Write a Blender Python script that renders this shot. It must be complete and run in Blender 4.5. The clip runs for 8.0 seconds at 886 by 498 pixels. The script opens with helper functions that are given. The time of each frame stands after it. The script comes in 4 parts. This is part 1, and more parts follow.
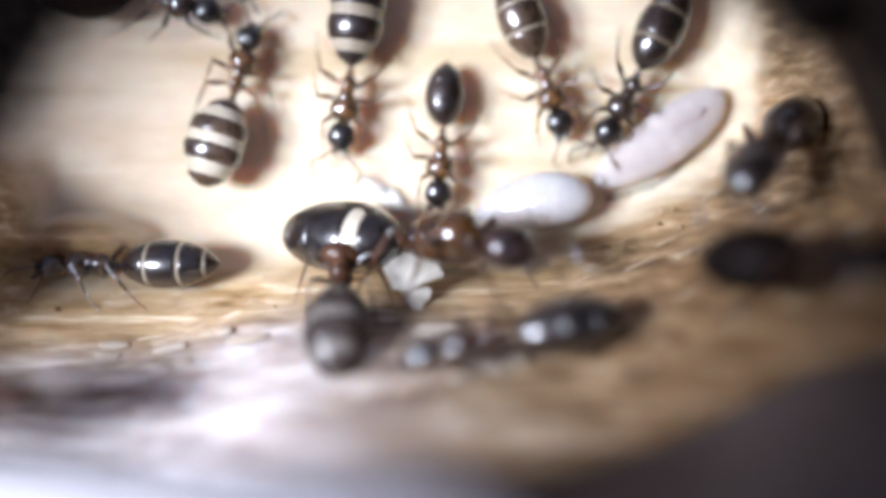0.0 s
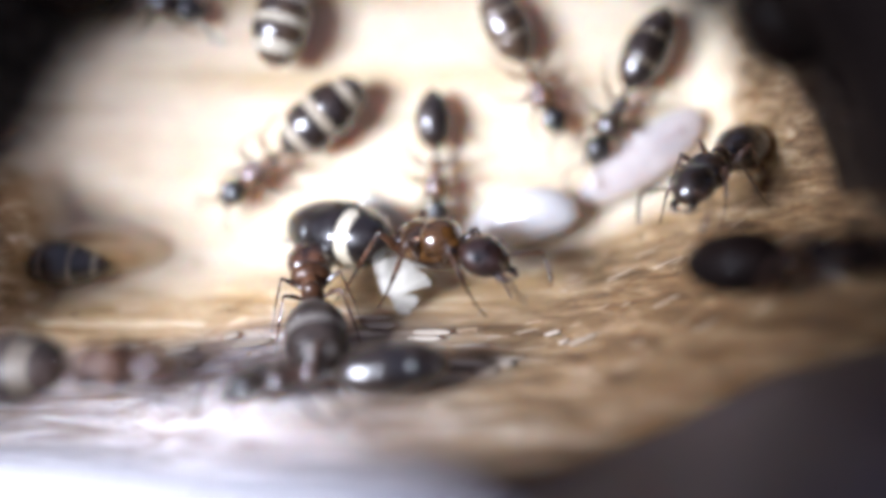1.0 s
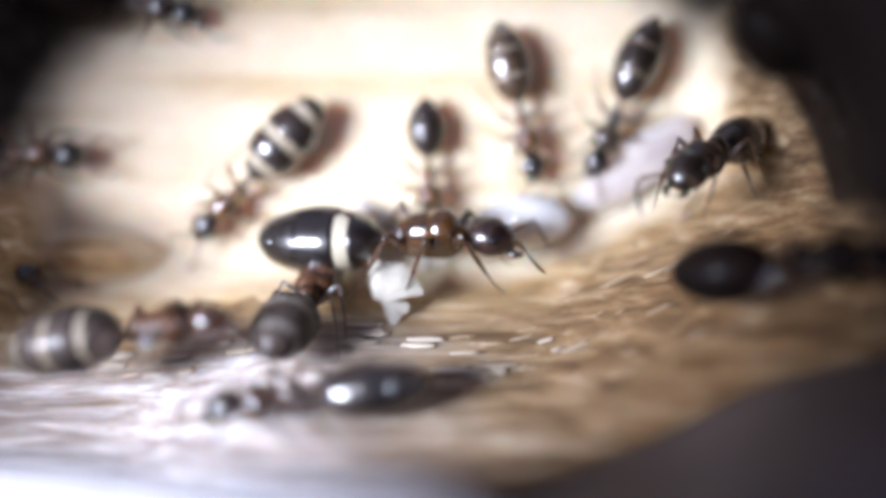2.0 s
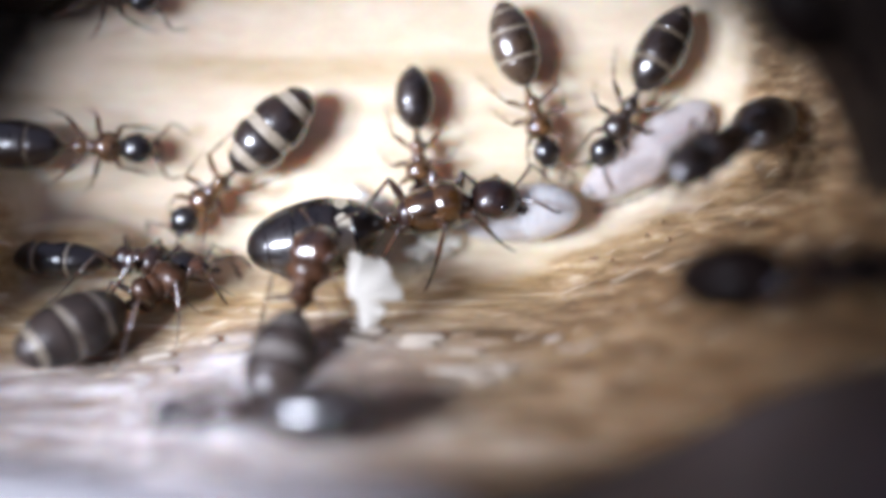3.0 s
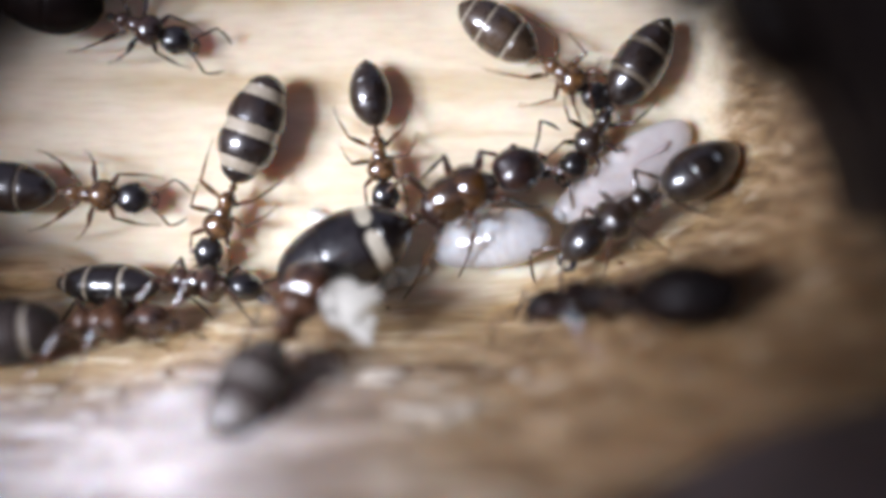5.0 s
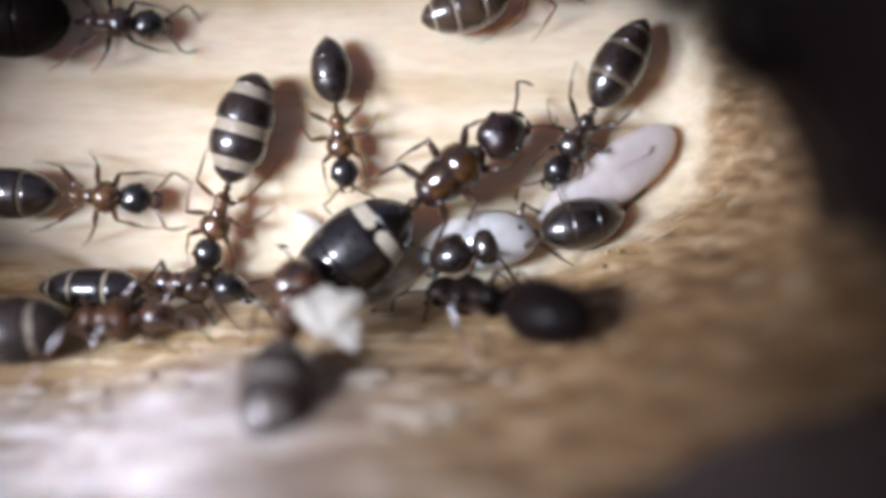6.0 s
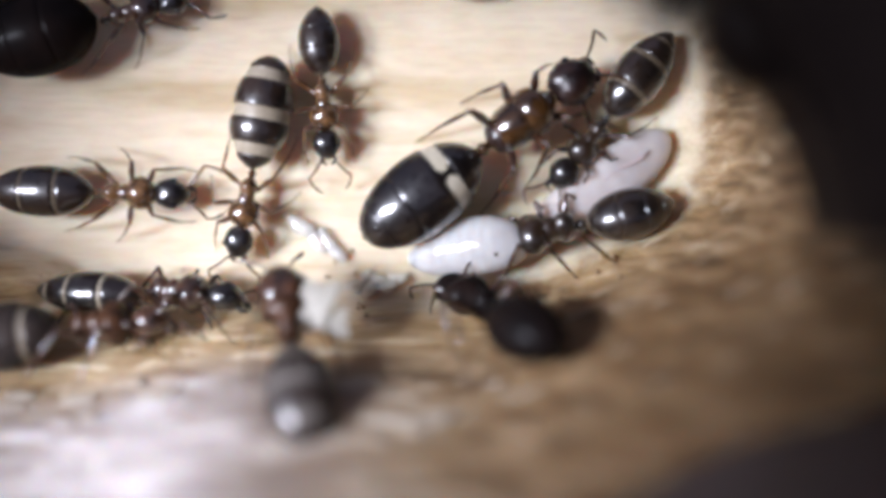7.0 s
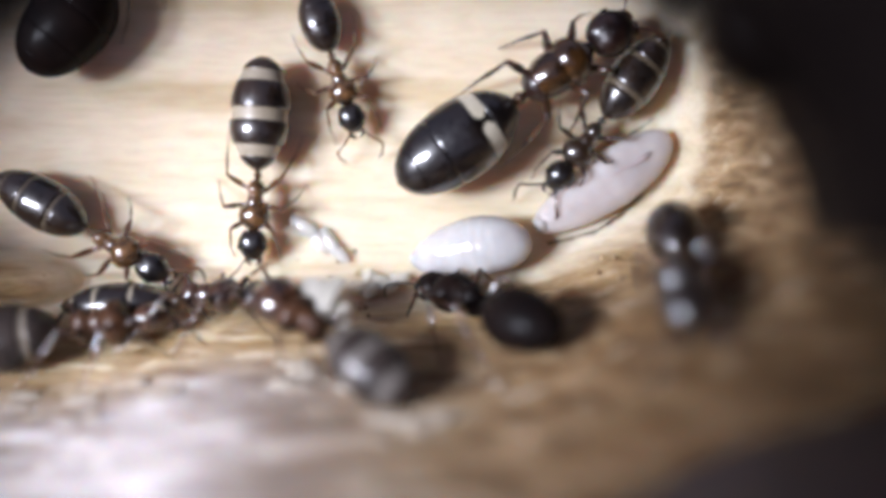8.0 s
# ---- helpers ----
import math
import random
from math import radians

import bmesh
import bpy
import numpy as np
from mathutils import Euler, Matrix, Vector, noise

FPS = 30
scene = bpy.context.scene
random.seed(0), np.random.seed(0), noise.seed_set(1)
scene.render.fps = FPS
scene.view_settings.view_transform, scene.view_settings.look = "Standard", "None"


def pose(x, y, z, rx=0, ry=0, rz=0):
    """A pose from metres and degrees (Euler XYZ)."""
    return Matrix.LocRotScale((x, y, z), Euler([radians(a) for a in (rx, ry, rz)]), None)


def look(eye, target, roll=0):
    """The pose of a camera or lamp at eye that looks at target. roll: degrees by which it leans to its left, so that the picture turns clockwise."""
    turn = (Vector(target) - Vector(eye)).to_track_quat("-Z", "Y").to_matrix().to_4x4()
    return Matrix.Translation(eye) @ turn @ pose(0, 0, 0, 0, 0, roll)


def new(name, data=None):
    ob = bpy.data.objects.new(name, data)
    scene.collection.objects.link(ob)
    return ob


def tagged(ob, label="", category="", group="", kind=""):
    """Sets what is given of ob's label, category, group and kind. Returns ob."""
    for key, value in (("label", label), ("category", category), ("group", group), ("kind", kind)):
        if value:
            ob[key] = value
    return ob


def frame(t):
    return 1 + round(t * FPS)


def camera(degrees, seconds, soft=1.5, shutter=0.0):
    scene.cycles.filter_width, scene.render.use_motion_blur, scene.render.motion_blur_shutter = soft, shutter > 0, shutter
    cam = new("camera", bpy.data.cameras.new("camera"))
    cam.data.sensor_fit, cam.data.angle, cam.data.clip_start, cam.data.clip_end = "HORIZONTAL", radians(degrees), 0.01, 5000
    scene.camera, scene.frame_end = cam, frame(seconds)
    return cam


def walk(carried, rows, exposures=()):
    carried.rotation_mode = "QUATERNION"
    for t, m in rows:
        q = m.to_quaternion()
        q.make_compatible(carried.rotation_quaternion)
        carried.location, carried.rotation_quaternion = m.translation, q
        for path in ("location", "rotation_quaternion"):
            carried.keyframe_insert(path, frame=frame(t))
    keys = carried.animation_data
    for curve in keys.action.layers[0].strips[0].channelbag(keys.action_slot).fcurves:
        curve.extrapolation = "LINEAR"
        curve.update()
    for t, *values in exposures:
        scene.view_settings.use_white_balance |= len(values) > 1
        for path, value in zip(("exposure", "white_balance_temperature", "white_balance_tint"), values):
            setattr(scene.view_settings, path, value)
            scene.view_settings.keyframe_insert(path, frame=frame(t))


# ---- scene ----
# ---- camera ----
FOV = 50.0
cam = camera(FOV, 8.0, soft=4.5)
cam.data.dof.use_dof = True            # a close-up lens with a very shallow depth of field
cam.data.dof.focus_distance = 0.0256
cam.data.dof.aperture_fstop = 12.5
cam.data.dof.aperture_blades = 0
CAMERA_ROWS = [
    (0, pose(-0.00021, -0.02532, 0.02385, 63.8, 0.5, -0.1)),
    (0.5, pose(-0.00016, -0.02583, 0.02415, 63.9, 0.4, -0.1)),
    (1, pose(-0.00014, -0.02675, 0.02473, 64.1, 0.2, -0.2)),
    (1.5, pose(-0.00020, -0.02699, 0.02487, 64.3, -0.0, -0.5)),
    (2.8, pose(0.00014, -0.02561, 0.02442, 64.1, -0.1, -0.1)),
    (3, pose(0.00003, -0.02527, 0.02404, 64.0, -0.0, -0.1)),
    (3.5, pose(-0.00002, -0.02443, 0.02330, 63.8, 0.0, 0.0)),
    (4, pose(-0.00000, -0.02427, 0.02384, 64.0, -0.0, 0.0)),
    (4.5, pose(0.00049, -0.02402, 0.02401, 64.1, -0.0, -0.2)),
    (5, pose(0.00097, -0.02389, 0.02414, 64.1, 0.1, -0.2)),
    (5.2, pose(0.00106, -0.02409, 0.02427, 64.1, 0.1, -0.2)),
    (6.3, pose(0.00137, -0.02389, 0.02426, 64.1, -0.3, -0.2)),
    (6.5, pose(0.00142, -0.02384, 0.02425, 64.1, -0.3, -0.1)),
    (7, pose(0.00143, -0.02379, 0.02433, 64.1, -0.3, -0.3)),
    (7.5, pose(0.00148, -0.02377, 0.02435, 64.0, -0.3, -0.2)),
    (8, pose(0.00142, -0.02384, 0.02442, 64.0, -0.3, -0.2)),
]
walk(cam, CAMERA_ROWS, [(0.0, 0.22, 6200, 11), (1.5, 0.42, 6150, 11), (3.0, 0.09, 6180, 11), (4.5, -0.06, 6300, 11), (6.5, -0.13, 6350, 12), (8.0, -0.11, 6350, 12)])

# ---- the nest's own axes: a to the right, b up the chamber's back, c out towards the opening (millimetres) ----
TILT = radians(26.0)
MM = 0.001
NEST = Matrix(((1, 0, 0, 0),
               (0, math.sin(TILT), -math.cos(TILT), 0),
               (0, math.cos(TILT), math.sin(TILT), 0.012),
               (0, 0, 0, 1)))


def nest_point(a, b, c):
    return NEST @ Vector((a * MM, b * MM, c * MM))


def smooth_max(u, v, k):
    return 0.5 * (u + v + math.sqrt((u - v) ** 2 + k * k))


RIM = 8.2


def nest_height(a, b):
    """How far the carved wood stands out, in millimetres: a flat back, then a ledge that comes forward below and on the right."""
    t = a - 2.4
    crease = -0.65 + 0.23 * (t + math.sqrt(t * t + 0.6))
    s = smooth_max((crease - b) * 0.92, a - 8.4, 0.9)
    w = min(1.0, max(0.0, (-a - 3.0) / 6.0))
    c = (1.1 - 0.425 * w * w * (3 - 2 * w)) * (s + math.sqrt(s * s + 0.3025))
    e = RIM - c
    c = RIM - 0.5 * (e + math.sqrt(e * e + 0.5))
    q = ((a + 10.5) / 2.1) ** 2 + ((b + 0.2) / 0.85) ** 2
    if q < 1:  # a smooth lump of wood in the crease
        c += 1.5 * (1 - q) ** 0.8
    if a < -11.5:  # a shoulder added out of view, to shade the crease's left end
        w = min(1.0, (-11.5 - a) / 2.5)
        c += 8.5 * w * w * (3 - 2 * w) * math.exp(-((b + 0.1) / 1.85) ** 2)
    return c


def nest_normal(a, b, h=0.4):
    return Vector(((nest_height(a - h, b) - nest_height(a + h, b)) / (2 * h),
                   (nest_height(a, b - h) - nest_height(a, b + h)) / (2 * h), 1)).normalized()


def lying(a0, b0, a1, b1, lift):
    """The pose of a thing that lies on the wood with its +Y from the first place to the second, lift millimetres above it."""
    p = Vector((a0, b0, nest_height(a0, b0)))
    q = Vector((a1, b1, nest_height(a1, b1)))
    mid = (p + q) / 2
    up = nest_normal(mid.x, mid.y)
    ahead = (q - p).normalized()
    up = (up - ahead * up.dot(ahead)).normalized()
    side = ahead.cross(up)
    mid = Vector((mid.x, mid.y, nest_height(mid.x, mid.y))) + up * lift
    m = Matrix((side, ahead, up)).transposed().to_4x4()
    m.translation = mid * MM
    return NEST @ m


# ---- light ----
world = bpy.data.worlds.new("room")
scene.world = world
world.use_nodes = True
back = world.node_tree.nodes["Background"]
back.inputs["Color"].default_value = (0.70, 0.68, 0.95, 1)
back.inputs["Strength"].default_value = 0.30

# an inspection lamp with two emitters side by side, high on one side of the opening
for a, c in ((-36.5, 35.6), (-28.5, 42.3)):
    lamp_data = bpy.data.lights.new("inspection_lamp", "SPOT")
    lamp_data.energy = 0.147
    lamp_data.color = (0.90, 0.925, 1.05)
    lamp_data.spot_size = radians(24)
    lamp_data.spot_blend = 0.5
    lamp_data.shadow_soft_size = 0.0045
    lamp = new("inspection_lamp", lamp_data)
    lamp.matrix_world = look(nest_point(a, 1, c), nest_point(-0.6, 0.0, 2.4))


# ---- materials ----
def material(name, base, rough=0.4, **more):
    m = bpy.data.materials.new(name)
    m.use_nodes = True
    b = m.node_tree.nodes["Principled BSDF"]
    b.inputs["Base Color"].default_value = (*base, 1)
    b.inputs["Roughness"].default_value = rough
    for key, value in more.items():
        b.inputs[key.replace("_", " ")].default_value = value
    return m, m.node_tree, b


def add(tree, kind, **values):
    n = tree.nodes.new(kind)
    for key, value in values.items():
        n.inputs[key].default_value = value
    return n


def noise_at(tree, scale, stretch=(1, 1, 1), detail=4.0, distort=0.0):
    """Noise in the object's own axes; scale is in waves per millimetre."""
    co = tree.nodes.new("ShaderNodeTexCoord")
    mp = tree.nodes.new("ShaderNodeMapping")
    mp.inputs["Scale"].default_value = [1000 * scale * s for s in stretch]
    n = add(tree, "ShaderNodeTexNoise", Scale=1.0, Detail=detail, Distortion=distort)
    tree.links.new(co.outputs["Object"], mp.inputs["Vector"])
    tree.links.new(mp.outputs[0], n.inputs["Vector"])
    return n.outputs["Fac"]


def ramp(tree, fac, *stops):
    r = tree.nodes.new("ShaderNodeValToRGB")
    e = r.color_ramp.elements
    while len(e) < len(stops):
        e.new(0.5)
    for i, (at, col) in enumerate(stops):
        e[i].position = at
        e[i].color = (*col, 1)
    tree.links.new(fac, r.inputs["Fac"])
    return r.outputs["Color"]


def mix(tree, fac, one, two, how="MIX"):
    n = tree.nodes.new("ShaderNodeMix")
    n.data_type, n.blend_type = "RGBA", how
    if isinstance(fac, float):
        n.inputs["Factor"].default_value = fac
    else:
        tree.links.new(fac, n.inputs["Factor"])
    tree.links.new(one, n.inputs["A"])
    tree.links.new(two, n.inputs["B"])
    return n.outputs["Result"]


def bump(tree, shader, fac, strength, distance):
    n = add(tree, "ShaderNodeBump", Strength=strength, Distance=distance)
    tree.links.new(fac, n.inputs["Height"])
    tree.links.new(n.outputs["Normal"], shader.inputs["Normal"])


def chitin(name, base, second, rough=0.2, patches=0.9, relief=0.0, stretch=(1, 1, 1)):
    """Smooth insect cuticle: two tones that run into each other, with fine pitting."""
    m, tree, b = material(name, base, rough, Specular_IOR_Level=0.45, Coat_Weight=1.0, Coat_Roughness=0.13, Coat_IOR=1.6)
    big = noise_at(tree, patches, stretch, detail=3)
    tree.links.new(ramp(tree, big, (0.36, base), (0.66, second)), b.inputs["Base Color"])
    fine = noise_at(tree, 28.0, detail=2)
    if relief:
        bump(tree, b, noise_at(tree, 6.0, detail=4), relief, 0.00005)
    else:
        bump(tree, b, fine, 0.06, 0.00002)
    tree.links.new(ramp(tree, noise_at(tree, 6.0), (0.3, (rough * 0.75,) * 3), (0.7, (rough * 1.35,) * 3)), b.inputs["Roughness"])
    return m


def wood_material():
    m, tree, b = material("carved_wood", (0.7, 0.55, 0.35), 0.62, Specular_IOR_Level=0.3, Subsurface_Weight=0.7, Subsurface_Scale=0.0016)
    b.inputs["Subsurface Radius"].default_value = (1.0, 0.55, 0.30)
    co = tree.nodes.new("ShaderNodeTexCoord")
    sep = tree.nodes.new("ShaderNodeSeparateXYZ")
    tree.links.new(co.outputs["Object"], sep.inputs[0])
    # smooth pale sapwood of the chamber's back
    bands = noise_at(tree, 1.0, (0.05, 1.1, 1.1), 5, 0.4)
    pale = ramp(tree, bands, (0.30, (0.53, 0.43, 0.285)), (0.46, (0.67, 0.58, 0.44)), (0.7, (0.73, 0.65, 0.52)))
    flecks = noise_at(tree, 1.0, (1.2, 9.0, 9.0), 3)
    pale = mix(tree, 0.35, pale, ramp(tree, flecks, (0.35, (0.66, 0.54, 0.40)), (0.55, (0.92, 0.87, 0.78))), "MULTIPLY")
    pale = mix(tree, 0.3, pale, ramp(tree, noise_at(tree, 0.8, (0.6, 1, 1), 5), (0.38, (0.80, 0.70, 0.56)), (0.62, (1.0, 0.98, 0.94))), "MULTIPLY")
    # torn brown fibres of the ledge
    fibres = noise_at(tree, 1.0, (0.30, 3.2, 1.3), 6, 0.5)
    brown = ramp(tree, fibres, (0.28, (0.10, 0.064, 0.035)), (0.44, (0.25, 0.175, 0.102)), (0.58, (0.37, 0.28, 0.18)), (0.72, (0.70, 0.62, 0.50)))
    # weaker lamp light towards the right is painted in as a darker brown
    dim_right = tree.nodes.new("ShaderNodeMapRange")
    dim_right.interpolation_type = "SMOOTHSTEP"
    dim_right.inputs["From Min"].default_value, dim_right.inputs["From Max"].default_value = -0.0025, 0.0065
    tree.links.new(sep.outputs["X"], dim_right.inputs["Value"])
    dim_brown = ramp(tree, fibres, (0.28, (0.07, 0.039, 0.016)), (0.5, (0.175, 0.105, 0.047)), (0.72, (0.34, 0.235, 0.13)))
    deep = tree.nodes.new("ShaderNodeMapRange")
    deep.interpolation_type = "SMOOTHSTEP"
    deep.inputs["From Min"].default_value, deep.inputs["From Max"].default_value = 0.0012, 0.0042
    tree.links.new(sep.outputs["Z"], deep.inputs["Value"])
    dim_outer = tree.nodes.new("ShaderNodeMath")
    dim_outer.operation = "MULTIPLY"
    tree.links.new(dim_right.outputs["Result"], dim_outer.inputs[0])
    tree.links.new(deep.outputs["Result"], dim_outer.inputs[1])
    # more of the same painted dimming, for the far right
    dim_far = tree.nodes.new("ShaderNodeMapRange")
    dim_far.interpolation_type = "SMOOTHSTEP"
    dim_far.inputs["From Min"].default_value, dim_far.inputs["From Max"].default_value = 0.0035, 0.009
    dim_far.inputs["To Max"].default_value = 0.65
    tree.links.new(sep.outputs["X"], dim_far.inputs["Value"])
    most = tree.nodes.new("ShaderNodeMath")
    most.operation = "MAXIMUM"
    tree.links.new(dim_outer.outputs[0], most.inputs[0])
    tree.links.new(dim_far.outputs["Result"], most.inputs[1])
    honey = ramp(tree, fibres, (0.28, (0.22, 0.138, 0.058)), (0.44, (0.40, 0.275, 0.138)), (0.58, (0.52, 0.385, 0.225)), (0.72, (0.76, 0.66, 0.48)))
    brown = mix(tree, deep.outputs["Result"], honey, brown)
    brown = mix(tree, most.outputs[0], brown, dim_brown)
    # pale torn fibres outside on the left, with lamp glare and lavender flare painted in
    outer = tree.nodes.new("ShaderNodeMapRange")
    outer.interpolation_type = "SMOOTHSTEP"
    outer.inputs["From Min"].default_value, outer.inputs["From Max"].default_value = 0.0026, 0.0042
    tree.links.new(sep.outputs["Z"], outer.inputs["Value"])
    west = tree.nodes.new("ShaderNodeMapRange")
    west.interpolation_type = "SMOOTHSTEP"
    west.inputs["From Min"].default_value, west.inputs["From Max"].default_value = 0.0016, -0.0050
    tree.links.new(sep.outputs["X"], west.inputs["Value"])
    both = tree.nodes.new("ShaderNodeMath")
    both.operation = "MULTIPLY"
    tree.links.new(outer.outputs["Result"], both.inputs[0])
    tree.links.new(west.outputs["Result"], both.inputs[1])
    glare_fibres = ramp(tree, fibres, (0.34, (0.27, 0.22, 0.19)), (0.47, (0.40, 0.36, 0.345)), (0.60, (0.58, 0.55, 0.555)), (0.68, (0.76, 0.74, 0.745)))
    brown = mix(tree, both.outputs[0], brown, glare_fibres)
    fine = noise_at(tree, 1.0, (1.6, 16.0, 12.0), 3)
    brown = mix(tree, 0.45, brown, ramp(tree, fine, (0.35, (0.45, 0.33, 0.22)), (0.62, (1.0, 0.95, 0.88))), "MULTIPLY")
    # the two kinds of wood meet along a ragged line where the ledge starts
    edge = noise_at(tree, 1.0, (0.5, 1.4, 1.4), 4)
    sub = tree.nodes.new("ShaderNodeMath")
    sub.operation = "MULTIPLY_ADD"
    sub.inputs[1].default_value, sub.inputs[2].default_value = 0.0012, -0.0006
    tree.links.new(edge, sub.inputs[0])
    tot = tree.nodes.new("ShaderNodeMath")
    tree.links.new(sep.outputs["Z"], tot.inputs[0])
    tree.links.new(sub.outputs[0], tot.inputs[1])
    step = tree.nodes.new("ShaderNodeMapRange")
    step.interpolation_type = "SMOOTHSTEP"
    step.inputs["From Min"].default_value, step.inputs["From Max"].default_value = 0.0004, 0.0017
    tree.links.new(tot.outputs[0], step.inputs["Value"])
    inner = mix(tree, step.outputs["Result"], pale, brown)
    # unlit outer corners: their darkness is painted on as a ragged ring
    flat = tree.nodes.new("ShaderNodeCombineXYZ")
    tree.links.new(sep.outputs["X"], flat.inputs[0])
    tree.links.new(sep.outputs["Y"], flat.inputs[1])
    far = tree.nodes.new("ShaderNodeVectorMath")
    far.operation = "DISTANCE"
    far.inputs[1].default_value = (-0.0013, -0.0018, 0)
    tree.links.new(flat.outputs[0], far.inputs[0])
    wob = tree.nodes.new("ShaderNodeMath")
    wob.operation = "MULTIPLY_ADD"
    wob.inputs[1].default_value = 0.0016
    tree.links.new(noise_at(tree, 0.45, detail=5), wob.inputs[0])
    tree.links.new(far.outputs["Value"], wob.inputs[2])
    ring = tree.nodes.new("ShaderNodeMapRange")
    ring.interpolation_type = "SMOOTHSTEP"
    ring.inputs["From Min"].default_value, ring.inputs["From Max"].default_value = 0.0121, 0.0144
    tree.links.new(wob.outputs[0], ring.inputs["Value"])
    # near-black, for wood that the lamp doesn't reach
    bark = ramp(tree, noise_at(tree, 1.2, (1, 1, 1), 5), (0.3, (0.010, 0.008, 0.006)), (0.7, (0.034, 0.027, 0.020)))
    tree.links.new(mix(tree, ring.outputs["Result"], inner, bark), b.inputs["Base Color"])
    dull_edge = tree.nodes.new("ShaderNodeMapRange")
    dull_edge.inputs["To Min"].default_value, dull_edge.inputs["To Max"].default_value = 0.3, 0.03
    tree.links.new(ring.outputs["Result"], dull_edge.inputs["Value"])
    tree.links.new(dull_edge.outputs["Result"], b.inputs["Specular IOR Level"])
    rough = tree.nodes.new("ShaderNodeMath")
    rough.operation = "MULTIPLY_ADD"
    rough.inputs[1].default_value = 0.25
    tree.links.new(noise_at(tree, 2.4, (0.7, 1, 1), 4), rough.inputs[0])
    tree.links.new(fibres, rough.inputs[2])
    bump(tree, b, rough.outputs[0], 0.42, 0.00018)
    return m


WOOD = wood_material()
BLACK = chitin("black_cuticle", (0.0025, 0.002, 0.0025), (0.007, 0.004, 0.003), 0.34)
BROWN = chitin("brown_cuticle", (0.010, 0.005, 0.004), (0.040, 0.016, 0.007), 0.3, 1.8, 0.45)
RUSSET = chitin("russet_cuticle", (0.018, 0.009, 0.005), (0.135, 0.064, 0.021), 0.22, 3.0, 0.3)
AMBER = chitin("amber_cuticle", (0.012, 0.006, 0.003), (0.080, 0.034, 0.009), 0.18, 1.3, 0.25, (1.5, 0.4, 1.2))
CHESTNUT = chitin("chestnut_cuticle", (0.014, 0.007, 0.005), (0.07, 0.028, 0.012), 0.26, 2.6, 0.3)
LEG = chitin("leg_cuticle", (0.05, 0.02, 0.008), (0.16, 0.065, 0.02), 0.3, 1.5)
LEG_DARK = chitin("dark_leg_cuticle", (0.016, 0.007, 0.004), (0.06, 0.023, 0.009), 0.3, 1.5)
PALE_SKIN = chitin("pale_membrane", (0.22, 0.18, 0.125), (0.31, 0.265, 0.20), 0.30)
CREAM_SKIN = chitin("cream_membrane", (0.36, 0.32, 0.235), (0.47, 0.42, 0.33), 0.28)
# a greyed copy of the pale membrane, dimmed for the front ant's shade
SHADED_SKIN = chitin("shaded_membrane", (0.095, 0.083, 0.073), (0.15, 0.132, 0.115), 0.40)
SHADED_SKIN.node_tree.nodes["Principled BSDF"].inputs["Coat Weight"].default_value = 0.25
DARK_SKIN = chitin("dull_membrane", (0.07, 0.052, 0.034), (0.11, 0.085, 0.055), 0.30)
# sheen taken off: the shade on unlit ants is put into this material
SHADED_BLACK = chitin("shaded_black_cuticle", (0.004, 0.003, 0.003), (0.009, 0.005, 0.004), 0.5, 0.9, 0.3)
SHADED_BLACK.node_tree.nodes["Principled BSDF"].inputs["Coat Weight"].default_value = 0.05
SHADED_BLACK.node_tree.nodes["Principled BSDF"].inputs["Coat Roughness"].default_value = 0.25
SHADED_BLACK.node_tree.nodes["Principled BSDF"].inputs["Specular IOR Level"].default_value = 0.04
TAWNY = chitin("tawny_cuticle", (0.020, 0.012, 0.008), (0.075, 0.046, 0.026), 0.3, 1.0, 0.2)
UMBER = chitin("umber_cuticle", (0.004, 0.003, 0.003), (0.020, 0.010, 0.005), 0.34, 1.2, 0.2)
RIND = chitin("matt_red_brown_cuticle", (0.007, 0.003, 0.003), (0.021, 0.008, 0.005), 0.36, 2.6, 0.7)
RIND.node_tree.nodes["Principled BSDF"].inputs["Coat Weight"].default_value = 0.6
# front ants: haze greys this base, sheen is cut for weak lamp light
VEILED = chitin("veiled_brown_cuticle", (0.012, 0.009, 0.008), (0.040, 0.029, 0.024), 0.42, 1.4, 0.25)
VEILED.node_tree.nodes["Principled BSDF"].inputs["Coat Weight"].default_value = 0.12
VEILED.node_tree.nodes["Principled BSDF"].inputs["Coat Roughness"].default_value = 0.2
VEILED.node_tree.nodes["Principled BSDF"].inputs["Specular IOR Level"].default_value = 0.25
RUDDY = chitin("ruddy_brown_cuticle", (0.016, 0.007, 0.004), (0.062, 0.026, 0.011), 0.42, 2.2, 0.3)
RUDDY.node_tree.nodes["Principled BSDF"].inputs["Coat Weight"].default_value = 0.15
RUDDY.node_tree.nodes["Principled BSDF"].inputs["Coat Roughness"].default_value = 0.2
RUDDY.node_tree.nodes["Principled BSDF"].inputs["Specular IOR Level"].default_value = 0.2
EYE, _, _ = material("eye", (0.01, 0.01, 0.012), 0.12)


def flesh(name, base, second, rough, weight):
    m, tree, b = material(name, base, rough, Subsurface_Weight=weight, Subsurface_Scale=0.0014, Coat_Weight=1.0, Coat_Roughness=0.10)
    b.inputs["Subsurface Radius"].default_value = (1.0, 0.75, 0.6)
    tree.links.new(ramp(tree, noise_at(tree, 1.3, detail=4), (0.35, base), (0.65, second)), b.inputs["Base Color"])
    bump(tree, b, noise_at(tree, 9.0), 0.1, 0.00003)
    return m


